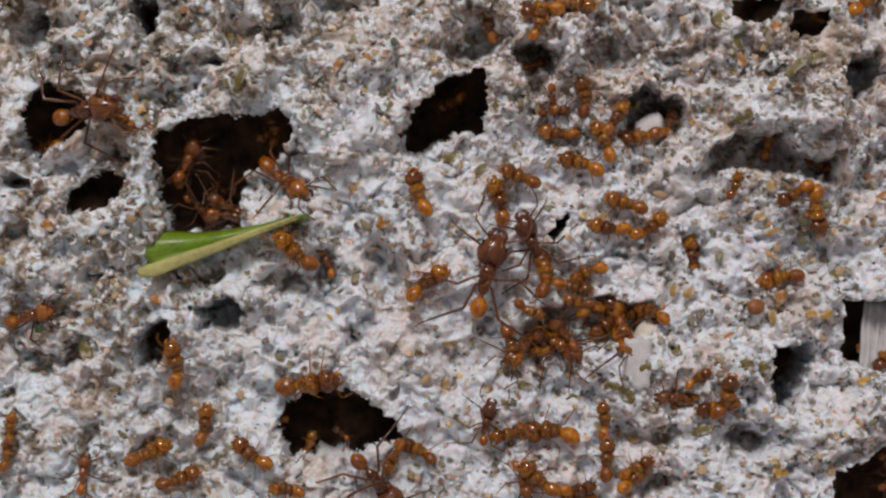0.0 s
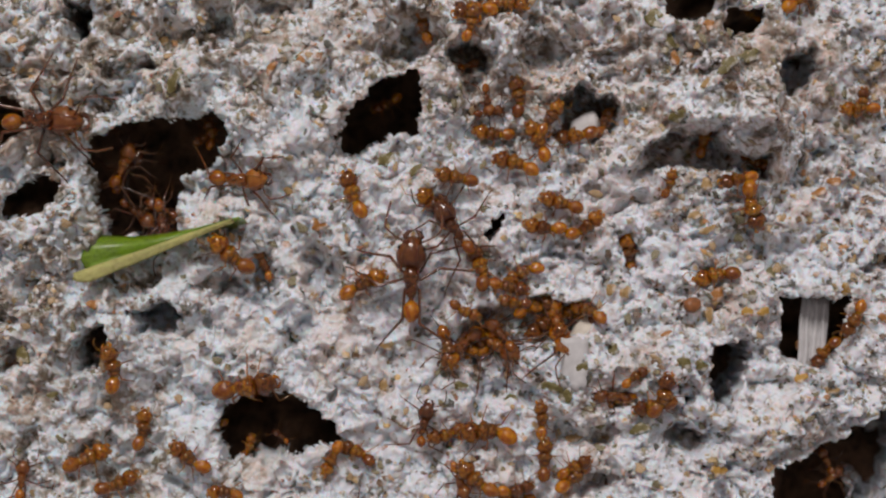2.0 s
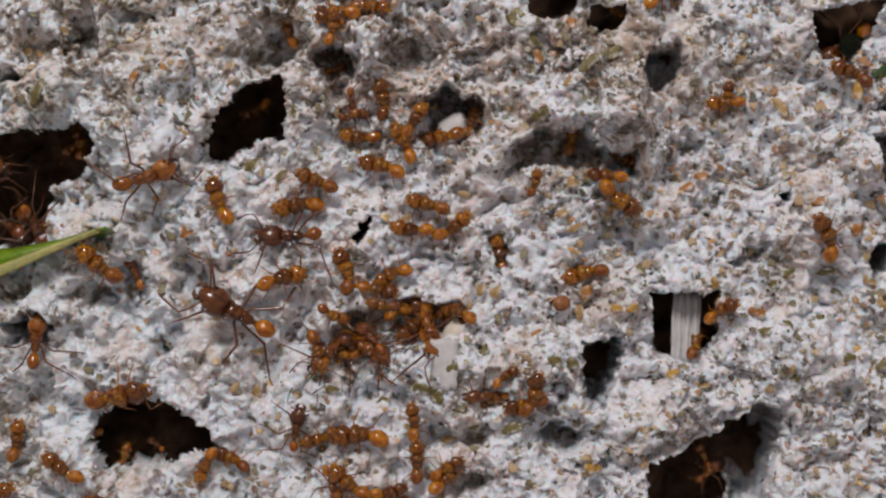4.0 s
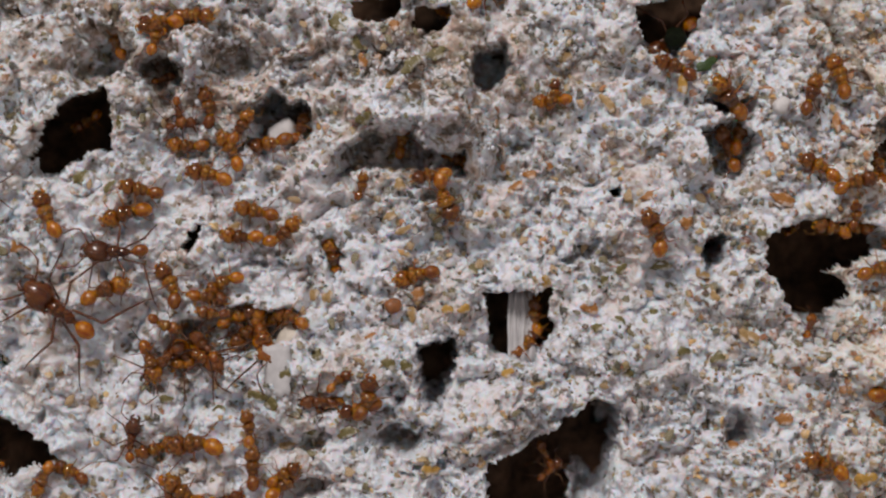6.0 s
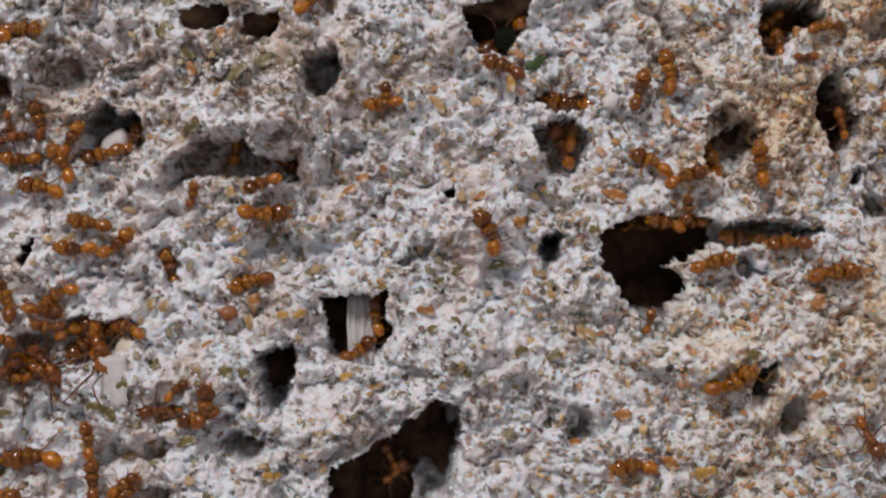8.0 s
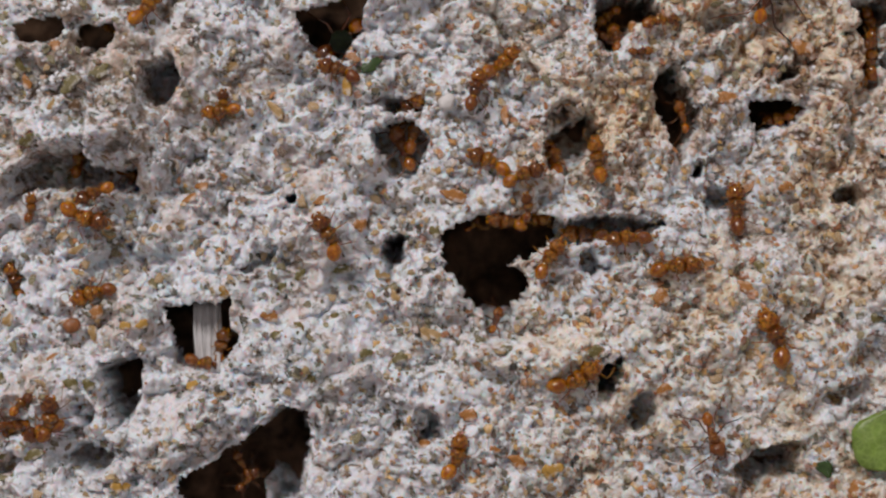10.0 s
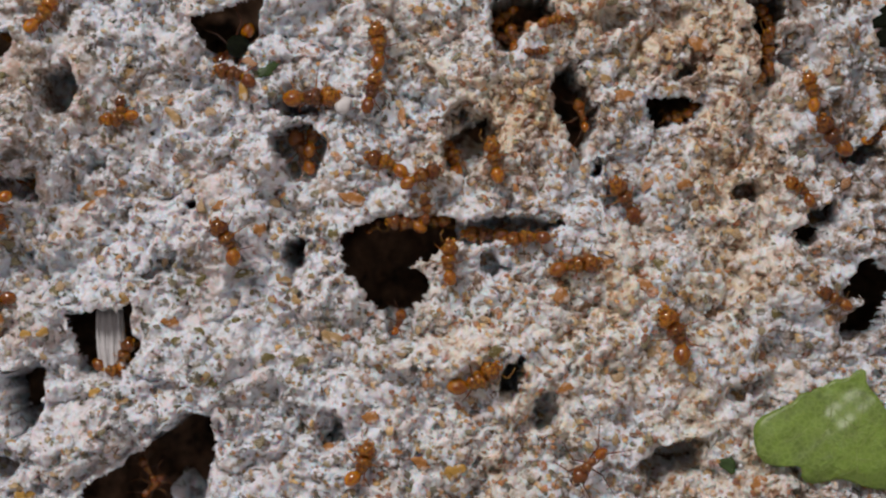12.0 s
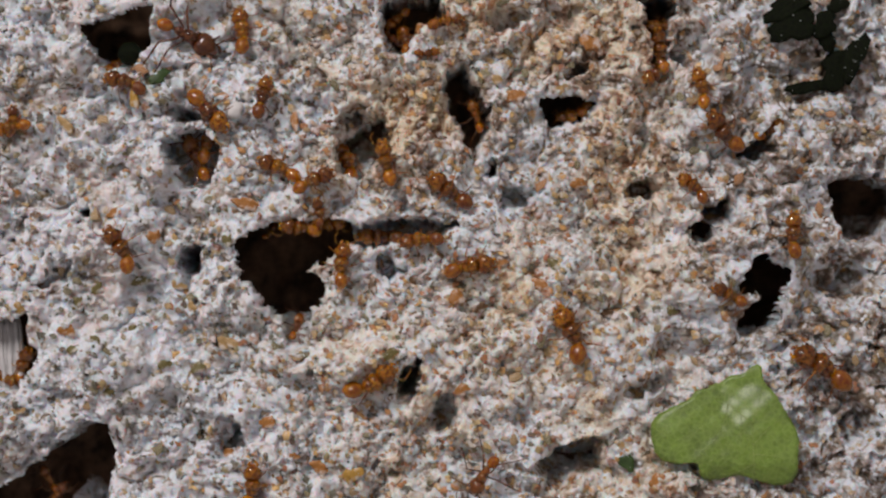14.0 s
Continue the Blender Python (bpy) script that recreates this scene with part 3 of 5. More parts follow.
def build_ant(name, label, big, shell, rugged, limb, gaster_size, spread, bend, seed, leg_girth=1.0, fat=1.0, long_head=1.0):
    """An ant of length 1: x ahead, z up, standing on z = 0. big: how large its head is."""
    rnd = random.Random(seed)
    ant = tagged(new(name), label, "ant", "ants on the fungus garden")
    lift = 0.19
    hl, hw = 0.135 * big * long_head, 0.14 * big / long_head ** 0.7
    hx = 0.5 - hl
    nod = Matrix.Rotation(radians(rnd.uniform(-12, 12) + bend * 0.5), 3, "Z")
    head_bm = oval(bmesh.new(), (0, 0, 0), (hl, hw, 0.105 * big), 18, 12, head_shape)
    for s in (-1, 1):
        tube(head_bm, [(-hl * 0.8, s * hw * 0.55, 0.04), (-hl * 1.08, s * hw * 0.62, 0.055)], [0.016, 0.003], 5)
        if long_head > 1:
            # frontal lobes and ridges
            tube(head_bm, [(hl * 0.72, s * hw * 0.24, 0.066 * big), (hl * 0.3, s * hw * 0.42, 0.088 * big), (-hl * 0.3, s * hw * 0.5, 0.085 * big), (-hl * 0.75, s * hw * 0.4, 0.06 * big)], [0.014, 0.017, 0.013, 0.006], 6)
    head = part("head", smooth(head_bm), shell if long_head > 1 else rugged, ant)
    head.matrix_basis = Matrix.LocRotScale((hx, bend * 0.001, lift + 0.01), nod.to_quaternion(), None)
    for s in (-1, 1):
        part("eye", smooth(oval(bmesh.new(), (hl * 0.3, s * hw * 0.83, 0.04 * big), (0.022, 0.014, 0.022), 8, 6)), EYE, head)
        jaw = bmesh.new()
        out = 0.84 if long_head > 1 else 0.78
        tube(jaw, [(hl * 0.7, s * hw * 0.45 * out, -0.01), (hl * 1.12 * out, s * hw * 0.6 * out, -0.02), (hl * 1.4 * out, s * hw * 0.4 * out, -0.03), (hl * 1.5 * out, s * hw * 0.08, -0.035)], [0.03 * big * out, 0.03 * big * long_head * out, 0.022 * big * long_head * out, 0.006], 6)
        part("mandible", smooth(jaw), shell if long_head == 1 else JAW, head, "" if long_head == 1 else "dark toothed mandible")
        a = rnd.uniform(0.8, 1.15)
        # the small workers keep theirs tucked in
        far = 1.0 if long_head > 1 else 0.68
        feeler = bmesh.new()
        tube(feeler, [(hl * 0.55, s * hw * 0.4, 0.05), (hl * 0.9, s * hw * 1.15 * a, 0.1), (hl * (0.7 + 0.6 * far), s * hw * 1.75 * a * far, 0.11 * far), (hl * (0.7 + 1.2 * far), s * hw * 1.8 * far, 0.06 * far), (hl * (0.7 + 2.0 * far), s * hw * 1.6 * a * far, -0.03)],
             [leg_girth * w * (1 if long_head > 1 else 0.7) for w in (0.01, 0.009, 0.01, 0.01, 0.011)], 5)
        part("antenna", smooth(feeler), limb, head)
    trunk = bmesh.new()
    tx = hx - hl - 0.11
    oval(trunk, (tx + 0.06, 0, lift + 0.02), (0.105, 0.105 * fat, 0.1 * fat), 14, 9)
    oval(trunk, (tx - 0.04, 0, lift), (0.12, 0.08 * fat, 0.078 * fat), 14, 9)
    for s in (-1, 1):
        oval(trunk, (tx + 0.07, s * 0.05 * fat, lift + 0.075 * fat), (0.032, 0.026, 0.03), 8, 6)
        oval(trunk, (tx - 0.03, s * 0.035 * fat, lift + 0.066 * fat), (0.03, 0.022, 0.024), 8, 6)
    tube(trunk, [(tx + 0.13, 0, lift + 0.01), (hx - hl * 0.7, 0, lift + 0.01)], [0.035, 0.03], 8)
    for s in (-1, 1):
        for px, pz in ((0.09, 0.08), (0.0, 0.055), (-0.1, 0.045)):
            tube(trunk, [(tx + px, s * 0.035, lift + pz - 0.015), (tx + px - 0.012, s * 0.055, lift + pz + 0.03)], [0.014, 0.003], 5)
    part("thorax", smooth(trunk), rugged, ant)
    stalk = bmesh.new()
    oval(stalk, (tx - 0.15, 0, lift - 0.005), (0.035, 0.036 * fat, 0.042 * fat), 8, 6)
    oval(stalk, (tx - 0.185 - 0.05 * (1 - fat), 0, lift - 0.002), (0.036, 0.05 * fat, 0.046 * fat), 8, 6)
    part("waist", smooth(stalk), shell, ant)
    gl = gaster_size
    def banded(c):
        groove = 1 - 0.02 * sum(math.exp(-((c.x - at) / 0.07) ** 2) for at in (-0.62, -0.25, 0.2))
        return Vector((c.x, c.y * (1 - 0.1 * c.x * c.x) * groove, c.z * groove))

    gas = oval(bmesh.new(), (-gl * 0.85, 0, 0), (gl, gl * 0.8, gl * 0.8), 18, 20, banded)
    g = part("gaster", smooth(gas), GASTER, ant)
    g.matrix_basis = pose(tx - 0.17 - 0.1 * (1 - fat) * (fat < 1), 0, lift, 0, rnd.uniform(-4, 8), -bend)
    for s in (-1, 1):
        for k, (px, sweep, reach_out) in enumerate(((0.09, 0.75, 0.9), (0.02, 0.05, 0.95), (-0.05, -0.85, 1.15))):
            sweep += rnd.uniform(-0.18, 0.18)
            r = spread * reach_out * rnd.uniform(0.9, 1.08)
            dx, dy = math.sin(sweep), math.cos(sweep) * s
            leg = bmesh.new()
            # the knee stands ahead of or behind the line from hip to foot
            bow = (0.24, rnd.choice((-0.16, 0.16)), -0.26)[k] * r
            ex, ey = bow * (1 - dx * dx), -bow * dx * dy
            tube(leg, [(0, 0, 0), (0.03 * dx, 0.05 * dy, -0.03), (0.42 * r * dx + ex, 0.42 * r * dy + ey, 0.1), (0.74 * r * dx + 0.42 * ex, 0.74 * r * dy + 0.42 * ey, -0.05), (r * dx, r * dy, -lift + 0.01), (r * 1.12 * dx, r * 1.12 * dy, -lift + 0.005)],
                 [leg_girth * w for w in (0.017, 0.014, 0.015, 0.011, 0.007, 0.004)], 6)
            ob = part("leg", smooth(leg), limb, ant)
            ob.matrix_basis = pose(tx + px, s * 0.045, lift - 0.02)
    return ant


KINDS = {
    "minor": [build_ant("minor_ant", "tiny amber worker ant with round glossy gaster tending fungus", 1.24, ANT, ANT_ROUGH, LEG_AMBER, 0.17, 0.33, b, 40 + i, 0.95, 1.55) for i, b in enumerate((0, 18, -16, 30))],
    "medium": [build_ant("medium_ant", "reddish-brown worker ant with long thin legs", 1.06, ANT_RED, ANT_RED_ROUGH, LEG, 0.125, 0.62, b, 60 + i, 1.05, 0.9, 1.06) for i, b in enumerate((0, 12))],
    "major": [build_ant("major_ant", "large dark-brown leafcutter worker ant with spread legs", 1.16, ANT_DARK, ANT_DARK_ROUGH, LEG, 0.108, 0.6, b, 80 + i, 1.1, 0.8, 1.12) for i, b in enumerate((0, -10))],
}
USED = {k: 0 for k in KINDS}
minor, medium, major = "minor", "medium", "major"


def stance(x, z, heading, lift=0.0, deep=None):
    """The pose of an ant on the garden's face."""
    up = (facing(x, z) if deep is None else Vector((0, -1, 0.15))) + Vector((0, -0.9, 0))
    up = up.normalized()
    h = radians(heading)
    ahead = Vector((math.cos(h), 0, math.sin(h)))
    ahead = (ahead - up * ahead.dot(up)).normalized()
    m = Matrix((ahead, up.cross(ahead), up)).transposed().to_4x4()
    m.translation = Vector((x, min(sample(COARSE, x, z), 2.4) - lift if deep is None else deep, z)) * MM
    return m


def hatch(kind, length, m, variant=None):
    pool = KINDS[kind]
    n = USED[kind]
    USED[kind] += 1
    base = pool[(n if variant is None else variant) % len(pool)]
    ob = base if n < len(pool) and variant is None else copy_thing(base, m)
    ob.matrix_basis = m
    ob.scale = ((1.25 if kind == "minor" else 1.1) * length * MM,) * 3
    return ob


def settle(kind, x, z, heading, length, variant=None, lift=0.0, deep=None):
    """An ant that keeps its place."""
    return hatch(kind, length, stance(x, z, heading, lift, deep), variant)


def roam(kind, length, rows, variant=None, lift=0.0):
    """An ant that walks: seconds, place and heading. Its legs step as it goes."""
    ob = hatch(kind, length, stance(*rows[0][1:], lift), variant)
    rows = [(0, *rows[0][1:])] * (rows[0][0] > 0) + rows + [(14, *rows[-1][1:])] * (rows[-1][0] < 14)
    walk(ob, [(t, stance(x, z, h, lift)) for t, x, z, h in rows])
    if kind == "minor":
        return ob
    legs = [p for p in ob.children if p.name.split(".")[0] == "leg"]
    for k, leg in enumerate(legs):
        at = leg.matrix_basis.copy()
        steps = []
        for i in range(71):
            t = i * 0.2
            a = next(j for j in range(len(rows) - 1) if t <= rows[j + 1][0] + 1e-6)
            p, q = rows[a], rows[a + 1]
            pace = math.hypot(q[1] - p[1], q[2] - p[2]) / (q[0] - p[0]) + 0.02 * abs(q[3] - p[3]) / (q[0] - p[0])
            swing = 3 + min(16, 7 * pace)
            steps.append((t, at @ pose(0, 0, 0, 0, 0, swing * math.sin(t * 5.0 + math.pi * ((k % 3 + k // 3) % 2) + 0.4 * k))))
        walk(leg, steps)
    return ob


settle(minor, -19.28, 6.04, -42, 1.70)
settle(minor, -24.47, 3.99, -145, 2.39, deep=4)
settle(major, -15.71, 3.42, 65, 3.43, deep=3.4)
settle(medium, -10.91, 6.19, -143, 1.96, deep=3.4)
settle(minor, -8.67, -0.98, 143, 2.90)
settle(medium, -6.46, -1.36, 115, 2.42)
settle(minor, -15.11, -8.11, 106, 2.62)
settle(minor, -7.38, -8.22, 20, 3.55)
settle(minor, -13.28, -11.71, 84, 2.28)
settle(minor, -24.44, -12.70, 89, 1.68)
settle(minor, -24.52, -14.38, 90, 1.81)
settle(minor, -16.70, -13.71, 30, 2.62)
settle(medium, -20.12, -15.39, 88, 2.69)
settle(minor, -14.50, -15.22, 30, 2.46)
settle(minor, -10.03, -13.01, 147, 2.47)
settle(minor, -7.69, -14.81, 179, 2.01)
settle(minor, -2.08, -12.39, -118, 2.01)
settle(minor, -0.12, -12.09, 161, 2.17)
settle(major, 3.29, -10.17, 83, 2.92)
settle(minor, 4.71, -10.37, -165, 2.11)
settle(minor, 7.46, -10.05, -176, 3.07)
settle(minor, 10.51, -11.65, 92, 2.27)
settle(minor, 12.00, -12.42, 42, 2.38)
settle(minor, 6.78, -13.05, 143, 2.60)
settle(minor, 9.07, -13.62, -180, 2.14)
settle(minor, -8.93, -11.25, -137, 1.33, deep=2.4)
settle(minor, -7.04, -12.41, 74, 1.41, deep=2.4)
settle(minor, -1.71, 2.89, 112, 2.63)
settle(medium, 5.13, -5.04, -139, 3.61, lift=0.7)
settle(medium, 6.85, -5.15, -28, 3.91, lift=0.7)
settle(minor, 6.99, -5.15, 70, 2.10, lift=0.7)
settle(medium, 10.50, -3.71, -77, 4.73, lift=0.7)
settle(minor, 7.60, -1.76, -9, 2.20)
settle(minor, 12.95, -2.63, 169, 2.21, lift=0.7)
settle(minor, 8.15, -2.28, 163, 1.79, lift=0.7)
settle(minor, 8.54, -0.35, -152, 2.22)
settle(minor, 15.18, 0.87, 95, 2.40)
settle(minor, 20.07, 0.00, -163, 2.46)
settle(minor, 9.77, 2.04, 176, 2.23)
settle(minor, 11.87, 2.12, 41, 2.31)
settle(minor, 10.59, 3.47, 168, 2.30)
settle(minor, 7.91, 5.61, 168, 2.50)
settle(minor, 6.37, 7.38, 176, 2.19)
settle(medium, 5.57, 8.62, 11, 2.09)
settle(minor, 7.74, 9.53, 102, 2.22)
settle(medium, 5.74, 9.54, -75, 2.17)
settle(minor, 9.22, 8.39, 57, 2.14)
settle(minor, 9.04, 7.02, 122, 2.33)
settle(minor, 11.33, 7.31, -166, 2.37)
settle(minor, 13.03, 8.22, 82, 1.84)
settle(medium, 4.20, 11.25, 30, 1.85)
settle(minor, 6.51, 14.85, -4, 2.16)
settle(minor, 4.44, 13.58, 83, 1.91)
settle(minor, 1.91, 13.78, 88, 2.07)
settle(minor, 4.66, 14.43, -159, 2.47)
settle(minor, 6.85, 14.87, 166, 1.73)
settle(minor, 16.71, 5.11, 78, 1.60)
settle(medium, 14.46, -7.40, 173, 2.73)
settle(minor, 15.47, -6.41, 36, 1.61)
settle(minor, 17.19, -7.34, 78, 2.60)
settle(minor, 16.94, -7.72, -160, 2.32)
settle(minor, 22.94, 16.16, 151, 0.72)
settle(minor, 21.34, 15.57, 150, 0.97, deep=2.4)
settle(minor, 28.00, 10.58, 83, 1.72)
settle(minor, 27.99, 10.37, -175, 2.04)
settle(minor, 35.20, 12.32, 158, 2.36)
settle(medium, 38.35, 7.24, 108, 3.36)
settle(minor, 39.10, 8.25, 70, 2.36)
settle(minor, 34.09, 2.69, 114, 2.71)
settle(minor, 42.81, 10.62, 71, 2.29)
settle(minor, 43.67, 6.60, 153, 2.41)
settle(minor, 45.41, 5.76, 18, 2.32)
settle(minor, 47.21, 6.30, 95, 2.64)
settle(minor, 50.04, 6.40, 93, 2.40)
settle(minor, 44.55, 3.35, 161, 2.16)
settle(minor, 46.00, 3.33, 11, 1.81)
settle(minor, 45.63, 3.92, 98, 1.65)
settle(minor, 49.25, 1.75, 172, 2.51)
settle(minor, 51.65, 1.45, -180, 2.37)
settle(minor, 54.11, 0.09, 6, 2.72)
settle(medium, 43.28, -3.21, 58, 2.21)
settle(minor, 47.61, -6.16, 25, 2.99)
settle(medium, 51.07, 13.34, 141, 2.78)
settle(minor, 51.22, 15.09, -144, 1.54)
settle(minor, 52.59, 12.60, 4, 1.32)
settle(minor, 53.82, 14.19, 14, 1.94)
settle(minor, 59.94, -4.69, 111, 3.18)
settle(minor, 61.65, 8.41, 28, 1.55)
settle(minor, 68.55, 9.00, 99, 2.16)
settle(minor, 69.57, 6.63, 125, 2.79)
settle(minor, 67.84, 3.38, 134, 2.05)
settle(minor, 69.19, -2.95, 147, 2.04)
settle(minor, 74.22, -7.91, 147, 3.59)
settle(minor, 72.92, 0.10, 84, 2.40)
settle(minor, 72.26, 6.74, 33, 1.85)
settle(minor, 34.23, 13.55, -137, 1.58)
settle(minor, 23.50, 16.44, 51, 2.51)
settle(minor, -0.12, 8.92, -149, 1.78, deep=4)
settle(major, -14.95, 1.28, -33, 2.88, deep=3.4)
settle(medium, -5.05, -11.64, 144, 1.36, deep=2.6)
settle(medium, 27.93, -11.03, 118, 2.04, deep=3.6)
settle(medium, 28.00, -11.99, 43, 2.11, deep=3.6)
settle(minor, 42.41, 2.88, 46, 1.03, deep=2.4)
settle(minor, 4.29, -5.33, -70, 2.28, lift=0.7)
settle(minor, 6.58, -4.99, -137, 2.40, lift=0.7)
settle(minor, 9.97, -3.52, -134, 2.40, lift=0.7)
settle(medium, 10.05, -2.89, -73, 2.54, lift=0.7)
settle(minor, 14.86, -7.45, -151, 1.88)
settle(minor, 4.27, 14.15, 147, 1.63)
settle(minor, 5.10, -3.19, -20, 1.77, lift=0.7)
settle(minor, 9.96, -2.75, -22, 2.01, lift=0.7)
settle(medium, -15.82, 3.58, 72, 3.27, deep=2.6)
settle(minor, -10.67, 6.17, 103, 1.73, deep=3.5)
settle(medium, -13.08, 1.40, 156, 2.55, deep=3.5)
settle(medium, 55.43, 8.67, 104, 2.32, deep=3)
settle(minor, 61.31, 8.37, 176, 1.67)
settle(minor, 51.79, 13.47, 117, 1.94)
settle(minor, 66.15, 11.73, 100, 2.40)
settle(minor, 41.59, 12.61, -130, 2.32, deep=3)
settle(minor, 18.9, 7.8, 80, 1.9, deep=2.6)
settle(minor, 22.0, 6.9, -20, 1.9, deep=2.6)
settle(medium, 10.39, -3.94, 101, 3.00, lift=0.6)
settle(minor, 9.28, -2.78, 21, 2.20, lift=0.6)
settle(minor, 12.45, -2.81, 171, 2.10, lift=0.6)
settle(minor, 6.34, -4.73, 206, 2.20, lift=0.6)
settle(medium, 8.01, -4.68, 141, 2.80, lift=0.6)
settle(minor, 10.16, -9.35, 99, 2.00, lift=0.0)
settle(minor, 12.17, -11.79, 34, 2.00, lift=0.0)
settle(minor, 8.77, -13.36, 14, 2.00, lift=0.0)
settle(medium, 5.72, -12.78, -65, 2.60, lift=0.0)


# ---------------------------------------------------------------- leaf chips strewn in the garden
def scatter_chips(name, count, low, high, seed, label, material, share):
    rnd = random.Random(seed)
    verts, faces = [], []
    while count > 0:
        x, z = rnd.uniform(X0 + 1, X1 - 1), rnd.uniform(Z0 + 1, Z1 - 1)
        d = sample(DEPTH, x, z)
        if gaping(x, z) or sample(HOLLOW, x, z) > 6 or rnd.random() > share(x, z) + 0.3 * (sample(HOLLOW, x, z) > 1):
            continue
        count -= 1
        up = (facing(x, z, 0.25) + Vector((rnd.gauss(0, 0.3), 0, rnd.gauss(0, 0.3)))).normalized()
        a = up.cross(Vector((rnd.random(), rnd.random(), rnd.random()))).normalized()
        b = up.cross(a)
        r = low + (high - low) * rnd.random() ** 1.8
        thick = 0.3 * r
        n = rnd.choice((4, 5, 6, 7, 8))
        centre = Vector((x, sample(DEPTH, x, z) - 0.25 * r + abs(rnd.gauss(0, 0.07)), z))
        base = len(verts)
        stretch = rnd.uniform(0.5, 1.0)
        for level in (-1, 1):
            for k in range(n):
                w = (k + rnd.uniform(-0.2, 0.2)) * math.tau / n
                q = r * rnd.uniform(0.45, 1.2) * (1 if level < 0 else 0.85)
                verts.append((centre + a * q * math.cos(w) + b * q * stretch * math.sin(w) + up * thick * (level * 0.5 + rnd.uniform(-0.3, 0.3))) * MM)
        verts.append((centre + up * thick * rnd.uniform(0.4, 1.1) + a * r * rnd.uniform(-0.3, 0.3)) * MM)
        for k in range(n):
            faces.append([base + n + k, base + n + (k + 1) % n, base + 2 * n])
            faces.append([base + k, base + (k + 1) % n, base + n + (k + 1) % n, base + n + k])
    me = bpy.data.meshes.new(name)
    me.from_pydata(verts, [], faces)
    me.materials.append(material)
    return tagged(new(name, me), label, "leaf chips", kind="stuff")


def ease(v, a, c):
    k = min(max((v - a) / (c - a), 0), 1)
    return k * k * (3 - 2 * k)


def clot(x, z, size, seed):
    return float(vnoise(np.array([x]), np.array([z]), size, seed)[0])


def larger_chips(count):
    """The larger chips, each a piece of the garden."""
    rnd = random.Random(17)
    shapes = []
    for i in range(18):
        bm = bmesh.new()
        ph = [rnd.uniform(0, math.tau) for _ in range(3)]
        n = 9
        rings = []
        jag = [rnd.uniform(0.72, 1.18) for _ in range(n)]
        for z, w in ((-0.16, 0.8), (0.05, 1.0), (0.14, 0.8)):
            rings.append([bm.verts.new((w * jag[int(a * n / math.tau + 0.5)] * (1 + 0.2 * math.sin(2 * a + ph[0]) + 0.13 * math.sin(3 * a + ph[1])) * math.cos(a), 0.66 * w * jag[int(a * n / math.tau + 0.5)] * (1 + 0.16 * math.sin(3 * a + ph[2])) * math.sin(a), z + rnd.uniform(-0.07, 0.07)))
                          for a in [j * math.tau / n for j in range(n)]])
        for r, q in zip(rings, rings[1:]):
            for j in range(n):
                bm.faces.new((r[j], r[(j + 1) % n], q[(j + 1) % n], q[j]))
        bm.faces.new(rings[-1])
        smooth(bm)
        me = bpy.data.meshes.new("leaf_chip")
        bm.to_mesh(me)
        bm.free()
        me.materials.append((OLIVE, OLIVE, UMBER, TAN, ORANGE, TAN)[i % 6])
        shapes.append(me)
    while count > 0:
        x, z = rnd.uniform(-25, 79), rnd.uniform(-14, 17)
        if gaping(x, z, 0.45) or sample(HOLLOW, x, z) > 1.5:
            continue
        count -= 1
        warm = ease(x, 12, 46)
        kind = rnd.choice((0, 1, 2, 3, 5)) if rnd.random() > 0.55 * warm else rnd.choice((3, 4, 5))
        ob = new("leaf_chip", shapes[rnd.randrange(3) * 6 + kind])
        ob.parent = garden
        m = on_face(x, z, rnd.uniform(0, 360), rnd.uniform(-0.09, 0.02))
        ob.matrix_basis = m @ pose(0, 0, 0, rnd.gauss(0, 14), rnd.gauss(0, 14), 0) @ Matrix.Diagonal((*(rnd.uniform(0.26, 0.46) * MM,) * 3, 1))


scatter_chips("olive_chips", 7800, 0.12, 0.4, 5, "dark olive chewed leaf chips in the fungus", CHIPS_OLIVE,
              lambda x, z: (0.2 + 0.3 * ease(x, 4, 24) + 0.6 * ease(z, 4, 10) * (1 - ease(x, 24, 40)) + 0.5 * clot(x, z, 3.6, 71) + 0.2 * clot(x, z, 1.5, 74)) * (1 - 0.45 * ease(x, 40, 52)))
scatter_chips("brown_chips", 7400, 0.12, 0.38, 6, "brown and tan dry leaf chips in the fungus", CHIPS_BROWN,
              lambda x, z: 0.14 + 0.2 * ease(x, 4, 24) + 0.5 * ease(x, 22, 52) * (1 - 0.6 * ease(x, 52, 66)) + 0.45 * clot(x, z, 3.2, 72))
scatter_chips("orange_chips", 7000, 0.12, 0.4, 7, "orange plant chips scattered through the fungus", CHIPS_ORANGE,
              lambda x, z: (0.06 + 0.4 * ease(x, 24, 46) + 0.6 * ease(x, 40, 50)) * (1 - 0.5 * ease(x, 58, 68)) + 0.25 * clot(x, z, 3.4, 73))



# ---------------------------------------------------------------- leaf pieces and other loose things
def sheet(bm, rows):
    """A skin over rows of points."""
    grid = [[bm.verts.new(p) for p in row] for row in rows]
    for r, q in zip(grid, grid[1:]):
        for k in range(len(r) - 1):
            bm.faces.new((r[k], r[k + 1], q[k + 1], q[k]))
    return grid


def thicken(bm, t):
    """Gives a skin a back, so that it has thickness."""
    bmesh.ops.recalc_face_normals(bm, faces=bm.faces)
    bmesh.ops.solidify(bm, geom=bm.faces[:], thickness=t)
    return smooth(bm)


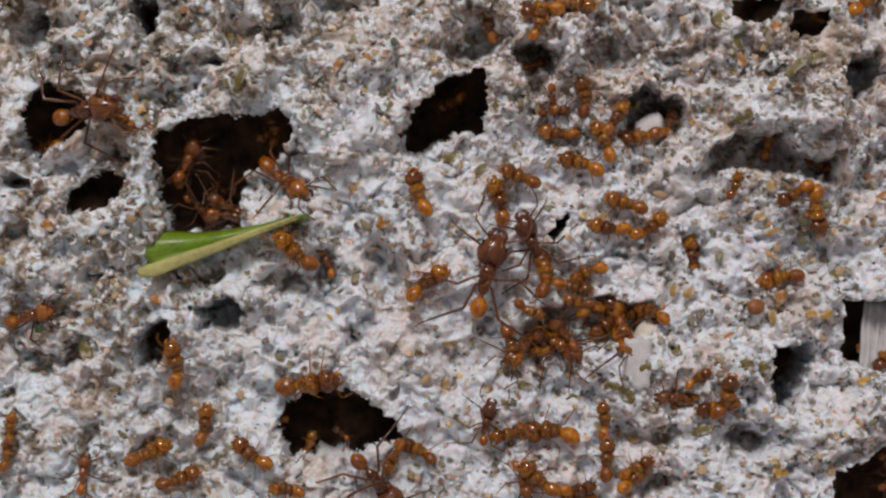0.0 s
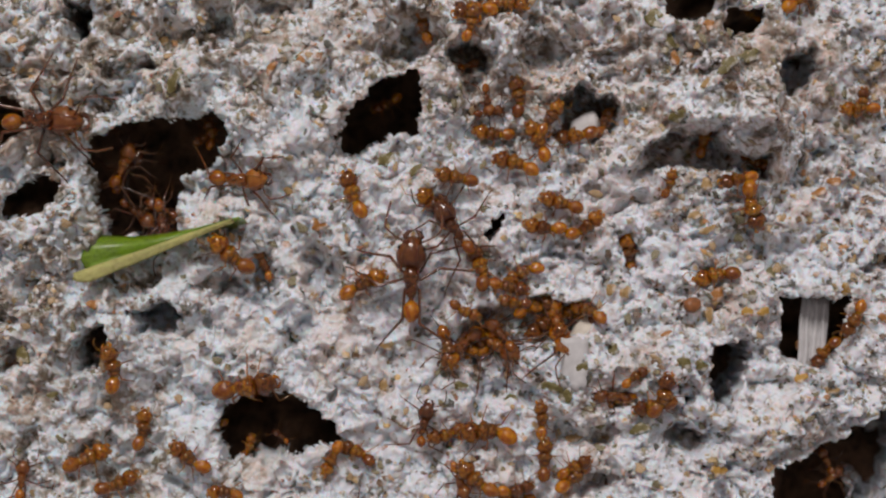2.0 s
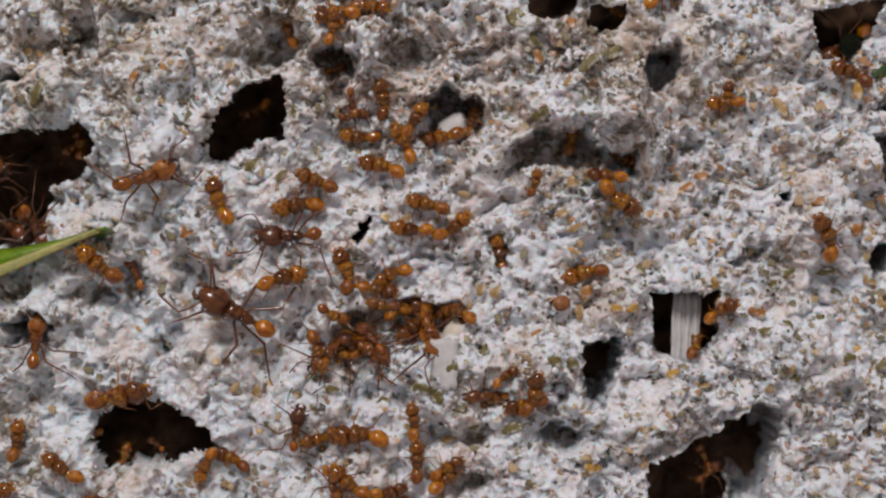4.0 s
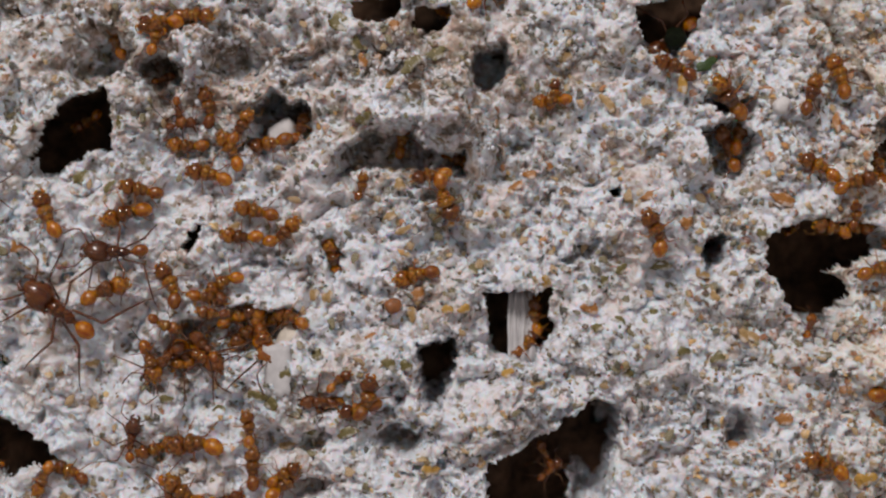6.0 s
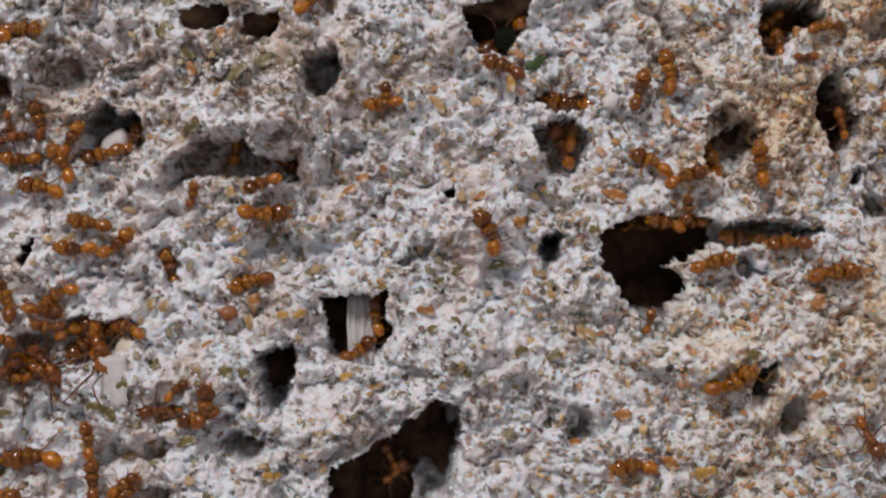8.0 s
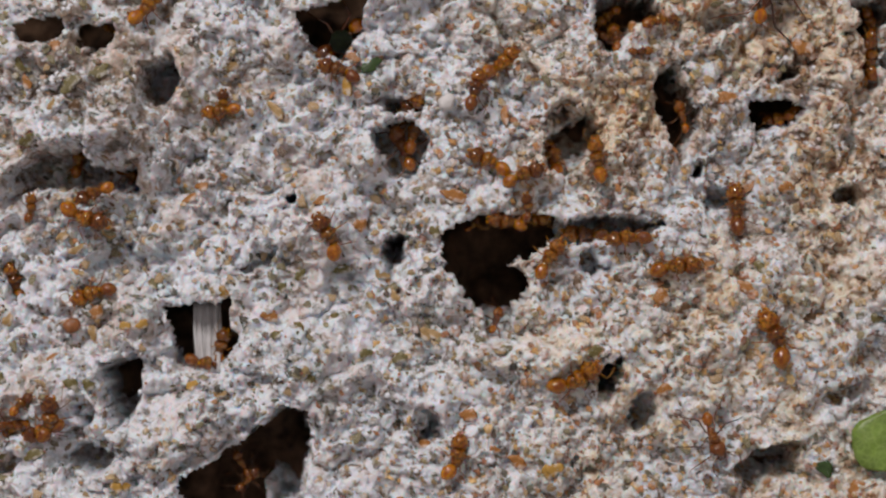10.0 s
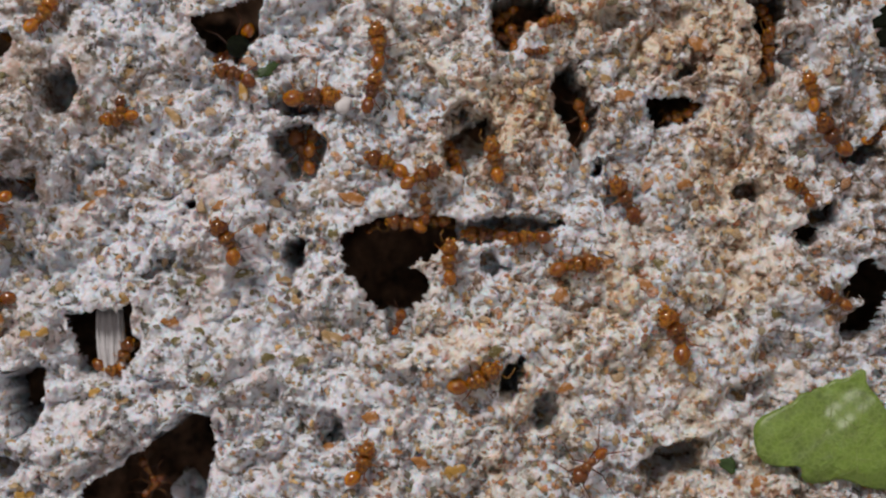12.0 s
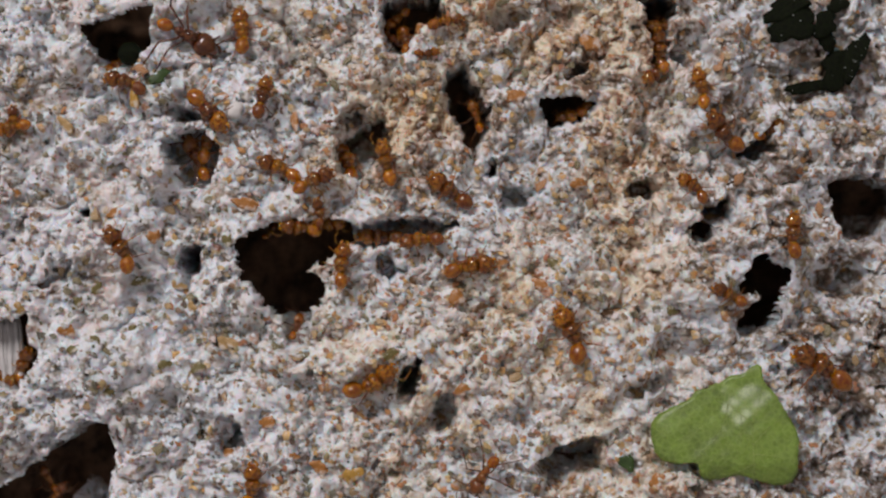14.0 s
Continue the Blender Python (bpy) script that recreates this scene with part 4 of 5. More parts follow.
def on_face(x, z, turn=0, out=0.0, lean=0.0):
    """A frame on the garden's face: x along turn, y across, z out towards the viewer."""
    up = (facing(x, z) * (1 - lean) + Vector((0, -1, 0)) * (0.6 + lean)).normalized()
    h = radians(turn)
    a = Vector((math.cos(h), 0, math.sin(h)))
    a = (a - up * a.dot(up)).normalized()
    m = Matrix((a, up.cross(a), up)).transposed().to_4x4()
    m.translation = Vector((x, sample(COARSE, x, z) - out, z)) * MM
    return m


def leaf_material(name, c, vein, rough, wet=0.0, spec=0.5):
    k = Net(name)
    lo = tuple(v * 0.6 for v in c)
    blot = k.ramp(k.noise(700, 4, 0.65), [(0.35, lo), (0.65, c)])
    cell = k.n("ShaderNodeTexVoronoi", Scale=2700)
    cell.feature = "DISTANCE_TO_EDGE"
    k.link(k.coords(), cell.inputs["Vector"])
    net = k.ramp(cell.outputs["Distance"], [(0.0, (0.32, 0.32, 0.32)), (0.15, (0.1, 0.1, 0.1)), (0.3, (0, 0, 0))])
    k.base(k.mix(net, blot, vein), rough, spec)
    k.p.inputs["Coat Weight"].default_value, k.p.inputs["Coat Roughness"].default_value = wet, 0.3
    k.p.inputs["Subsurface Weight"].default_value = 0.1
    k.p.inputs["Subsurface Radius"].default_value = (0.0002, 0.0004, 0.0001)
    k.p.inputs["Subsurface Scale"].default_value = 1.0
    k.bump(k.noise(4200, 5, 0.7), 1.0, 0.00016)
    return k.m


LEAF = leaf_material("leaf_green", (0.195, 0.315, 0.03), (0.34, 0.46, 0.11), 0.4, 0.5)
LEAF_FRESH = leaf_material("leaf_fresh", (0.18, 0.32, 0.001), (0.26, 0.4, 0.004), 0.3, 0.7)
LEAF_DARK = leaf_material("leaf_wet_dark", (0.004, 0.006, 0.002), (0.012, 0.02, 0.003), 0.6, 0.0, 0.12)
RIB = leaf_material("leaf_rib", (0.58, 0.55, 0.19), (0.62, 0.6, 0.26), 0.45)
VEIN = leaf_material("leaf_vein", (0.3, 0.41, 0.1), (0.34, 0.45, 0.14), 0.4)
PALE = plain_material("pale_fibre", (0.56, 0.55, 0.55), 0.5, 1500, 0.14)
CREAM = plain_material("cream_flake", (0.62, 0.56, 0.47), 0.5, 1500, 0.2)
BROOD = plain_material("brood_white", (0.68, 0.66, 0.65), 0.6, 1400, 0.15)
SEED = plain_material("seed_brown", (0.26, 0.1, 0.035), 0.4, 1800, 0.4)
OLIVE = plain_material("fragment_olive", (0.17, 0.14, 0.045), 0.55, 1800, 0.5, threads=0.75)
ORANGE = plain_material("fragment_orange", (0.4, 0.17, 0.04), 0.5, 1800, 0.45, threads=0.75)
TAN = plain_material("fragment_tan", (0.42, 0.27, 0.11), 0.55, 1800, 0.4, threads=0.75)
YELLOW = plain_material("fragment_yellow", (0.5, 0.29, 0.06), 0.5, 1800, 0.3, threads=0.75)
UMBER = plain_material("fragment_umber", (0.13, 0.07, 0.03), 0.5, 1800, 0.45, threads=0.75)
TUFT = plain_material("fungus_thread_white", (0.79, 0.805, 0.85), 0.9, 2500, 0.12, 0.15)
GREEN = plain_material("fragment_green", (0.04, 0.075, 0.02), 0.45, 1800, 0.4)

# water beads: the near-white base colour paints their glints
WATER_GLINT = plain_material("water", (0.75, 0.8, 0.8), 0.04, 2000, 0.05, 0.9)
WATER_GLINT.node_tree.nodes["Principled BSDF"].inputs["Transmission Weight"].default_value = 0.35


def build_leaf_strip():
    """A cut strip of fresh leaf, folded along its pale rib."""
    ob = tagged(new("leaf_strip"), "fresh green cut leaf strip folded along its pale rib", "leaf")
    ob.matrix_basis = on_face(-13.11, -0.87, 17.5 + 4.7, 2.3, 0.35)
    length = 9.9
    bm = bmesh.new()
    rows = []
    for i in range(25):
        s = i / 24
        w = 2.35 * (1 - s) ** 1.3 * min(1, 0.8 + s * 6) + 0.14
        rows.append([Vector((length * (s - 0.455 + 0.02 * (1 - s)) - 0.25 * v, 0.15 + w * v + 0.12 * math.sin(s * 9 + v), 0.55 * math.sin(v * 2.9) - 1.1 * min(1.0, 8 * v) - 0.5 * v * v + 0.06 * math.sin(s * 17) + 0.35 * v * (1 - s))) * MM for v in (0, 0.06, 0.12, 0.2, 0.3, 0.45, 0.6, 0.75, 0.88, 1)])
    sheet(bm, rows)
    part("blade", thicken(bm, 0.12 * MM), LEAF_FRESH, ob)
    bm = bmesh.new()
    rows = []
    for i in range(25):
        s = i / 24
        w = 0.88 * (1 - 0.7 * s) * min(1, 0.6 + 6 * s)
        rows.append([Vector((length * (s - 0.5) + 0.1 * math.sin(7 * v), 0.2 - w * v, 0.3 - 0.35 * abs(v - 0.35) + 0.05 * math.sin(s * 11))) * MM for v in (0, 0.2, 0.4, 0.6, 0.8, 1)])
    sheet(bm, rows)
    part("rib", thicken(bm, 0.3 * MM), RIB, ob, "pale yellow-green leaf rib")
    return ob


def build_cut_leaf():
    """A broad piece of leaf, half sunk in the garden."""
    x, z = 68.59, -10.78
    ob = tagged(new("leaf_piece"), "bright green cut leaf piece with fine veins, edge sunk in fungus", "leaf")
    ob.matrix_basis = on_face(x, z, -4.7, 0.8, 0.8)
    def rim(a):
        d = lambda m, s: math.exp(-((((a - m + 180) % 360) - 180) / s) ** 2)
        r = 3.34 + 0.85 * d(67, 7) - 0.55 * d(110, 22) - 0.33 * d(150, 22) + 1.27 * d(175, 18) + 1.02 * d(200, 16) - 0.71 * d(222, 10) + 0.03 * d(245, 18) - 0.75 * d(-85, 25) + 1.15 * d(-40, 18) + 0.46 * d(-8, 18) - 0.08 * d(25, 18)
        return r + 0.07 * math.sin(radians(a) * 17) * d(120, 40) + 0.03 * math.sin(radians(a) * 41)
    def dome(px, py):
        tilt = 0.22 * max(0.0, px + 0.6) - 0.24 * max(-2.0, min(py, 2.6)) + 0.3 * min(0.0, py + 1.8)
        return 0.2 + tilt - 0.03 * (px * px + py * py) + 0.1 * math.sin(px * 1.3 + 0.5) * math.cos(py * 1.1) + 0.03 * math.sin(px * 4) * math.sin(py * 5)
    bm = bmesh.new()
    rows = []
    for i in range(1, 15):
        q = i / 14
        rows.append([Vector((rim(a) * q * math.cos(radians(a)), rim(a) * q * math.sin(radians(a)), 0)) for a in range(0, 361, 4)])
    for r in rows:
        for p in r:
            p.z = dome(p.x, p.y)
    sheet(bm, [[p * MM for p in r] for r in rows])
    bm.faces.new([v for v in bm.verts[:90]])
    bmesh.ops.remove_doubles(bm, verts=bm.verts[:], dist=1e-7)
    part("blade", thicken(bm, 0.1 * MM), LEAF, ob)
    def vein(pts, w):
        vb = bmesh.new()
        line = [Vector((px, py, dome(px, py) + 0.005)) * MM for px, py in pts]
        tube(vb, line, [w * MM * (1 - 0.6 * i / (len(line) - 1)) for i in range(len(line))], 6)
        part("vein", smooth(vb), VEIN, ob, "thin leaf vein")
    def arc(x0, y0, x1, y1, bow):
        return [(x0 + (x1 - x0) * s - (y1 - y0) * bow * s * (1 - s), y0 + (y1 - y0) * s + (x1 - x0) * bow * s * (1 - s)) for s in [i / 10 for i in range(11)]]
    vein(arc(1.3, -3.0, 1.15, 0.4, 0.05), 0.045)
    vein(arc(1.15, 0.4, -0.2, 1.55, -0.1), 0.04)
    vein(arc(1.15, 0.4, 1.75, 2.6, -0.15), 0.035)
    vein(arc(-0.2, 1.55, -2.1, -1.6, 0.45), 0.035)
    vein(arc(1.2, -0.7, 3.0, 0.9, 0.15), 0.03)
    vein(arc(1.25, -1.8, -0.9, -2.6, 0.3), 0.03)
    vein(arc(-1.6, 0.3, -3.3, -0.6, 0.3), 0.03)
    vein(arc(0.5, 0.95, 0.2, -1.4, 0.25), 0.025)
    vein(arc(1.2, -1.3, 2.9, -1.5, 0.2), 0.028)
    return ob


FRAGMENTS = 0


def fragment(x, z, long, wide, turn, material, label="", out=0.03, plump=0.35, name="leaf_fragment", rough=0.16, deep=None, beads=1):
    """A loose crumb of leaf or seed, half sunk in the threads."""
    global FRAGMENTS
    FRAGMENTS += 1
    rnd = random.Random(900 + FRAGMENTS)
    ph = [rnd.uniform(0, math.tau) for _ in range(4)]
    def shape(c):
        a = math.atan2(c.y, c.x)
        k = 1 + (0.4 * rough * math.sin(9 * a + ph[3]) + 0.3 * rough * math.sin(13 * a + ph[1]) if beads else 0) + rough * math.sin(2 * a + ph[0]) + rough * 0.8 * math.sin(3 * a + ph[1]) + rough * 0.5 * math.sin(5 * a + ph[2])
        flat = math.copysign(abs(c.z) ** (0.7 if plump < 0.8 else 1), c.z)
        return Vector((c.x * k, c.y * k, flat * (1 + 0.3 * math.sin(3 * c.x + ph[3]))))
    bm = oval(bmesh.new(), (0, 0, 0), (0.43 * long * MM, 0.43 * wide * MM, plump * min(long, wide) / 2 * MM), 40 if beads else 14, 9 if beads else 7, shape)
    me = bpy.data.meshes.new(name)
    smooth(bm).to_mesh(me)
    bm.free()
    me.materials.append(material)
    ob = tagged(new(name, me), label or LABELS[material.name], "leaf fragment" if name == "leaf_fragment" else name.replace("_", " "), "loose crumbs in the fungus")
    ob.matrix_basis = on_face(x, z, turn, out)
    if deep is not None:
        ob.location.y = deep * MM
    if beads:
        top = [v.co.copy() for v in me.vertices if v.co.z > 0.3 * plump * min(long, wide) / 2 * MM]
        for _ in range(beads):
            p, q = rnd.choice(top), rnd.choice(top)
            s = rnd.uniform(0.018, 0.045) * MM
            at = p.lerp(q, rnd.uniform(0, 0.35))
            wet = bmesh.new()
            bmesh.ops.create_icosphere(wet, subdivisions=1, radius=s, matrix=Matrix.Translation((at.x, at.y, max(at.z, p.z))))
            part("water_droplet", smooth(wet), WATER_GLINT, ob, "tiny water bead, near-white to paint its glint")
    return ob


LABELS = {"fragment_olive": "olive-brown crumb of chewed leaf in white fungus", "fragment_orange": "orange crumb of plant matter in white fungus",
          "fragment_tan": "tan crumb of dry leaf in white fungus", "fragment_yellow": "yellow crumb of plant matter in fungus",
          "fragment_umber": "dark brown crumb of leaf in fungus", "fragment_green": "dark green crumb of leaf in fungus", "seed_brown": "round brown seed lying in white fungus"}

build_leaf_strip()
build_cut_leaf()
fragment(18.59, -1.89, 1.20, 1.10, 45, SEED, plump=0.7, name="seed", rough=0.04, out=0.2)
fragment(19.97, -1.18, 1.10, 1.00, 5, ORANGE, rough=0.07, out=0.15)
fragment(19.70, -2.37, 1.07, 0.67, 85, TAN)
fragment(-5.28, 10.58, 1.13, 0.67, -65, ORANGE)
fragment(23.26, 0.33, 1.00, 0.60, -45, OLIVE)
fragment(-23.51, -6.67, 0.87, 0.60, 65, GREEN)
fragment(-5.03, -5.56, 1.33, 0.67, 15, GREEN)
fragment(6.26, -6.65, 1.00, 0.80, 5, UMBER)
fragment(-12.58, 9.04, 1.73, 0.80, 65, OLIVE)
fragment(15.23, 14.66, 1.67, 1.20, -15, OLIVE)
fragment(16.15, 13.56, 1.47, 0.73, -55, OLIVE)
fragment(16.58, 12.50, 1.00, 0.60, -55, ORANGE)
fragment(19.45, 12.16, 1.60, 0.87, 40, OLIVE)
fragment(20.89, 12.95, 1.33, 0.93, 15, OLIVE)
fragment(18.37, 11.07, 0.87, 0.67, 35, TAN)
fragment(18.41, 14.59, 0.80, 0.73, 5, ORANGE)
fragment(19.72, 10.85, 1.00, 0.67, -15, UMBER)
fragment(14.15, -4.83, 0.87, 0.80, 25, OLIVE)
fragment(13.86, -1.34, 1.00, 0.60, 75, TAN)
fragment(14.70, -1.44, 1.00, 0.67, 75, TAN)
fragment(13.32, -2.89, 0.80, 0.53, 5, OLIVE)
fragment(10.83, -7.28, 1.13, 0.73, -25, OLIVE)
fragment(11.54, -7.72, 1.13, 0.80, -65, OLIVE)
fragment(19.38, -5.41, 0.87, 0.80, 5, OLIVE)
fragment(17.23, -3.74, 0.80, 0.47, 25, ORANGE)
fragment(18.33, 3.37, 1.00, 0.53, 25, TAN)
fragment(0.09, 5.39, 1.33, 1.00, 45, OLIVE)
fragment(2.51, 8.60, 0.53, 1.13, 15, OLIVE)
fragment(-3.79, 7.92, 1.00, 0.60, 75, OLIVE)
fragment(9.19, 2.62, 0.80, 0.53, 5, TAN)
fragment(-3.58, 1.25, 1.47, 0.67, 15, ORANGE)
fragment(-5.57, 3.09, 0.80, 0.67, 5, TAN)
fragment(-20.58, -7.67, 1.60, 1.00, -25, OLIVE)
fragment(-23.40, -8.07, 1.67, 0.87, -5, UMBER)
fragment(-25.11, -5.53, 0.87, 1.20, 5, OLIVE)
fragment(-18.57, -9.85, 0.67, 0.60, 5, OLIVE)
fragment(-16.51, -4.33, 0.67, 1.13, 85, ORANGE)
fragment(-21.52, -6.41, 0.47, 1.07, -5, TAN)
fragment(0.85, -7.93, 1.13, 0.87, 25, TAN)
fragment(5.34, -7.56, 0.87, 0.67, 5, OLIVE)
fragment(8.39, -8.15, 0.80, 0.67, 5, OLIVE)
fragment(-18.17, 11.93, 0.73, 1.00, 5, TAN)
fragment(-11.55, 12.81, 0.93, 0.60, 5, TAN)
fragment(-6.99, 10.17, 0.53, 1.00, -15, ORANGE)
fragment(-23.01, -0.51, 0.80, 0.87, 5, ORANGE)
fragment(-13.78, 11.45, 1.13, 0.60, 25, TAN)
fragment(1.81, 4.87, 1.00, 0.60, 45, OLIVE)
fragment(0.82, -5.59, 0.87, 0.60, 5, TAN)
fragment(-1.13, -6.25, 1.00, 0.60, 5, UMBER)
fragment(-3.74, -2.95, 0.73, 0.60, 35, TAN)
fragment(-7.44, -14.96, 1.33, 0.87, 5, ORANGE)
fragment(12.42, -10.33, 1.33, 0.67, 5, TAN)
fragment(16.02, -9.36, 1.33, 0.80, 5, OLIVE)
fragment(16.77, 8.99, 1.20, 0.93, 32, OLIVE)
fragment(18.88, 5.22, 0.87, 0.80, 2, TAN)
fragment(18.16, 7.03, 0.73, 0.60, 2, OLIVE)
fragment(25.72, 5.26, 1.20, 0.67, 52, ORANGE)
fragment(26.54, 5.95, 0.87, 0.73, 2, ORANGE)
fragment(27.69, 6.49, 0.67, 0.60, 2, ORANGE)
fragment(19.13, 2.56, 1.13, 0.53, 32, TAN)
fragment(28.49, 13.02, 1.13, 0.80, 32, TAN)
fragment(31.08, 10.26, 1.47, 0.73, -48, TAN)
fragment(31.74, 4.77, 0.53, 0.47, 2, YELLOW)
fragment(27.56, -0.36, 0.73, 1.00, 22, YELLOW)
fragment(21.77, -2.03, 0.73, 0.67, 2, YELLOW)
fragment(22.77, -2.00, 0.80, 0.67, 2, YELLOW)
fragment(32.04, 0.45, 0.93, 0.60, 32, OLIVE)
fragment(30.89, -0.26, 1.13, 0.67, 32, OLIVE)
fragment(34.53, 0.69, 1.33, 0.80, 22, OLIVE)
fragment(33.58, 4.83, 1.33, 0.53, 12, ORANGE)
fragment(35.79, 3.23, 0.87, 1.00, 2, ORANGE)
fragment(35.38, 11.39, 0.80, 1.33, 2, YELLOW)
fragment(36.84, 12.60, 1.47, 0.87, 27, GREEN, label="bright green scrap of leaf on fungus")
fragment(35.13, 14.22, 1.53, 1.53, 2, LEAF_DARK, plump=0.9, name="leaf_ball", label="dark green round wad of chewed leaf", deep=0.9, rough=0.1)
fragment(26.97, -2.88, 0.87, 0.47, 82, OLIVE)
fragment(12.38, -5.99, 1.00, 0.80, 2, OLIVE)
fragment(13.82, -9.45, 0.87, 0.67, 32, OLIVE)
fragment(10.42, -7.21, 0.87, 0.60, 2, OLIVE)
fragment(18.37, -5.30, 1.00, 0.87, 2, OLIVE)
fragment(21.06, -11.56, 1.00, 0.67, 2, YELLOW)
fragment(25.39, -5.76, 1.00, 0.60, 2, YELLOW)
fragment(30.28, -1.94, 1.00, 0.67, 12, ORANGE)
fragment(39.33, -3.34, 1.13, 0.67, -48, TAN)
fragment(33.95, -2.16, 1.00, 0.67, 2, OLIVE)
fragment(36.88, 0.26, 1.00, 0.67, -18, TAN)
fragment(37.59, -1.05, 0.87, 0.67, -58, TAN)
fragment(31.96, -2.56, 1.00, 0.53, -48, OLIVE)
fragment(41.41, 4.69, 1.87, 0.87, -25, ORANGE, out=0.3)
fragment(44.57, 9.43, 0.60, 1.07, 5, ORANGE)
fragment(46.33, 9.08, 0.53, 0.47, 20, UMBER)
fragment(41.72, -8.20, 0.93, 0.93, -0, ORANGE)
fragment(38.88, -10.01, 1.00, 0.87, -0, ORANGE)
fragment(46.53, -11.56, 1.13, 0.93, -0, YELLOW)
fragment(39.76, -3.36, 1.33, 0.60, -40, TAN)
fragment(35.76, -4.33, 0.93, 0.73, -0, OLIVE)
fragment(37.75, -4.68, 1.13, 0.67, -0, OLIVE)
fragment(30.60, -2.97, 0.87, 0.67, 30, OLIVE)
fragment(30.11, -1.80, 1.00, 0.67, -0, ORANGE)
fragment(25.77, -3.93, 0.67, 0.60, -0, ORANGE)
fragment(53.25, -1.78, 1.33, 0.93, 20, ORANGE)
fragment(50.76, -0.77, 0.60, 1.00, -0, UMBER)
fragment(50.42, -1.43, 1.00, 0.80, -0, TAN)
fragment(52.52, 14.20, 1.00, 1.33, -0, ORANGE)
fragment(40.13, 2.63, 0.67, 0.87, -0, OLIVE)
fragment(20.73, -11.56, 0.80, 0.73, -0, YELLOW)
fragment(27.09, -6.27, 0.93, 0.67, -0, TAN)
fragment(32.42, -5.64, 0.87, 0.53, -40, OLIVE)
fragment(49.07, -4.92, 0.87, 0.67, -0, OLIVE)
fragment(51.71, -9.10, 1.00, 0.67, -0, TAN)
fragment(44.62, 9.25, 0.60, 1.00, -3, ORANGE)
fragment(57.83, 9.79, 1.00, 0.93, -3, ORANGE)
fragment(58.21, -1.41, 1.13, 0.73, -23, ORANGE)
fragment(48.40, -0.70, 0.60, 1.13, 7, UMBER)
fragment(44.49, -11.16, 1.00, 0.80, -23, ORANGE)
fragment(46.13, -11.58, 0.87, 0.80, -3, YELLOW)
fragment(43.04, -10.24, 0.67, 0.60, -3, ORANGE)
fragment(62.80, 12.35, 0.87, 1.20, -3, ORANGE)
fragment(62.10, -3.46, 0.87, 0.73, -3, UMBER)
fragment(65.92, -3.67, 1.00, 0.80, -3, UMBER)
fragment(53.22, -7.14, 0.87, 0.67, -3, ORANGE)
fragment(59.10, -0.29, 0.73, 1.00, 17, OLIVE)
fragment(60.86, 4.28, 0.80, 0.73, -3, ORANGE)
fragment(49.35, -4.75, 1.33, 0.80, 7, OLIVE)
fragment(64.05, -13.41, 1.00, 0.93, -3, ORANGE)
fragment(56.12, 0.04, 0.67, 0.53, -3, ORANGE)
fragment(65.72, -3.66, 1.07, 0.93, -5, OLIVE)
fragment(64.08, -13.49, 1.13, 1.00, -5, ORANGE)
fragment(58.38, -1.48, 1.20, 0.87, 5, ORANGE)
fragment(62.37, 12.57, 1.13, 1.47, 55, ORANGE)
fragment(61.03, 4.32, 0.87, 0.73, -5, ORANGE)
fragment(62.50, -12.35, 1.47, 0.87, -35, GREEN)
fragment(59.14, -0.37, 0.53, 0.87, 25, OLIVE)
fragment(54.62, -2.51, 1.07, 0.60, 5, UMBER)
fragment(53.06, -7.23, 0.87, 0.73, -5, ORANGE)
fragment(46.17, -11.69, 1.00, 1.00, -5, YELLOW)
fragment(44.39, -11.04, 1.13, 0.87, -25, ORANGE)
fragment(41.45, -8.12, 0.73, 0.67, -5, ORANGE)
fragment(57.63, 9.78, 1.00, 0.87, -5, ORANGE)
fragment(56.71, 10.86, 0.87, 0.60, -5, TAN)
fragment(69.00, 1.66, 1.33, 1.00, -5, TAN)
fragment(76.71, 1.87, 1.00, 0.73, -5, UMBER)
fragment(74.08, 12.25, 2.80, 1.80, -5, LEAF_DARK, name="leaf_scrap", label="dark wet green leaf scrap on fungus", out=0.35, rough=0.18, plump=0.3, beads=4)
# added scrap: its near-black stands in for the shade of a hollow
fragment(74.06, 13.65, 3.20, 1.73, 0, LEAF_DARK, name="leaf_scrap", label="dark wet green leaf scrap on fungus", out=0.9, rough=0.18, plump=0.3, beads=2)
fragment(74.88, 13.05, 2.00, 1.47, -25, LEAF_DARK, name="leaf_scrap", label="dark wet green leaf scrap on fungus", out=0.5, rough=0.18, plump=0.3, beads=2)
fragment(76.10, 12.42, 2.13, 1.53, 20, LEAF_DARK, name="leaf_scrap", label="dark wet green leaf scrap on fungus", out=0.4, rough=0.18, plump=0.3, beads=3)
fragment(76.23, 11.54, 1.67, 1.33, -25, LEAF_DARK, name="leaf_scrap", label="dark wet green leaf scrap on fungus", out=0.3, rough=0.18, plump=0.3, beads=1)
fragment(77.14, 13.67, 1.33, 1.47, -5, LEAF_DARK, name="leaf_scrap", label="dark wet green leaf scrap on fungus", out=0.2, rough=0.18, plump=0.3, beads=1)
fragment(75.08, 8.95, 3.00, 1.00, 7, LEAF_DARK, name="leaf_scrap", label="dark wet green leaf scrap on fungus", out=0.35, rough=0.18, plump=0.3, beads=1)
fragment(76.75, 9.69, 2.80, 2.20, 43, LEAF_DARK, name="leaf_scrap", label="dark wet green leaf scrap on fungus", out=0.45, rough=0.18, plump=0.3, beads=5)
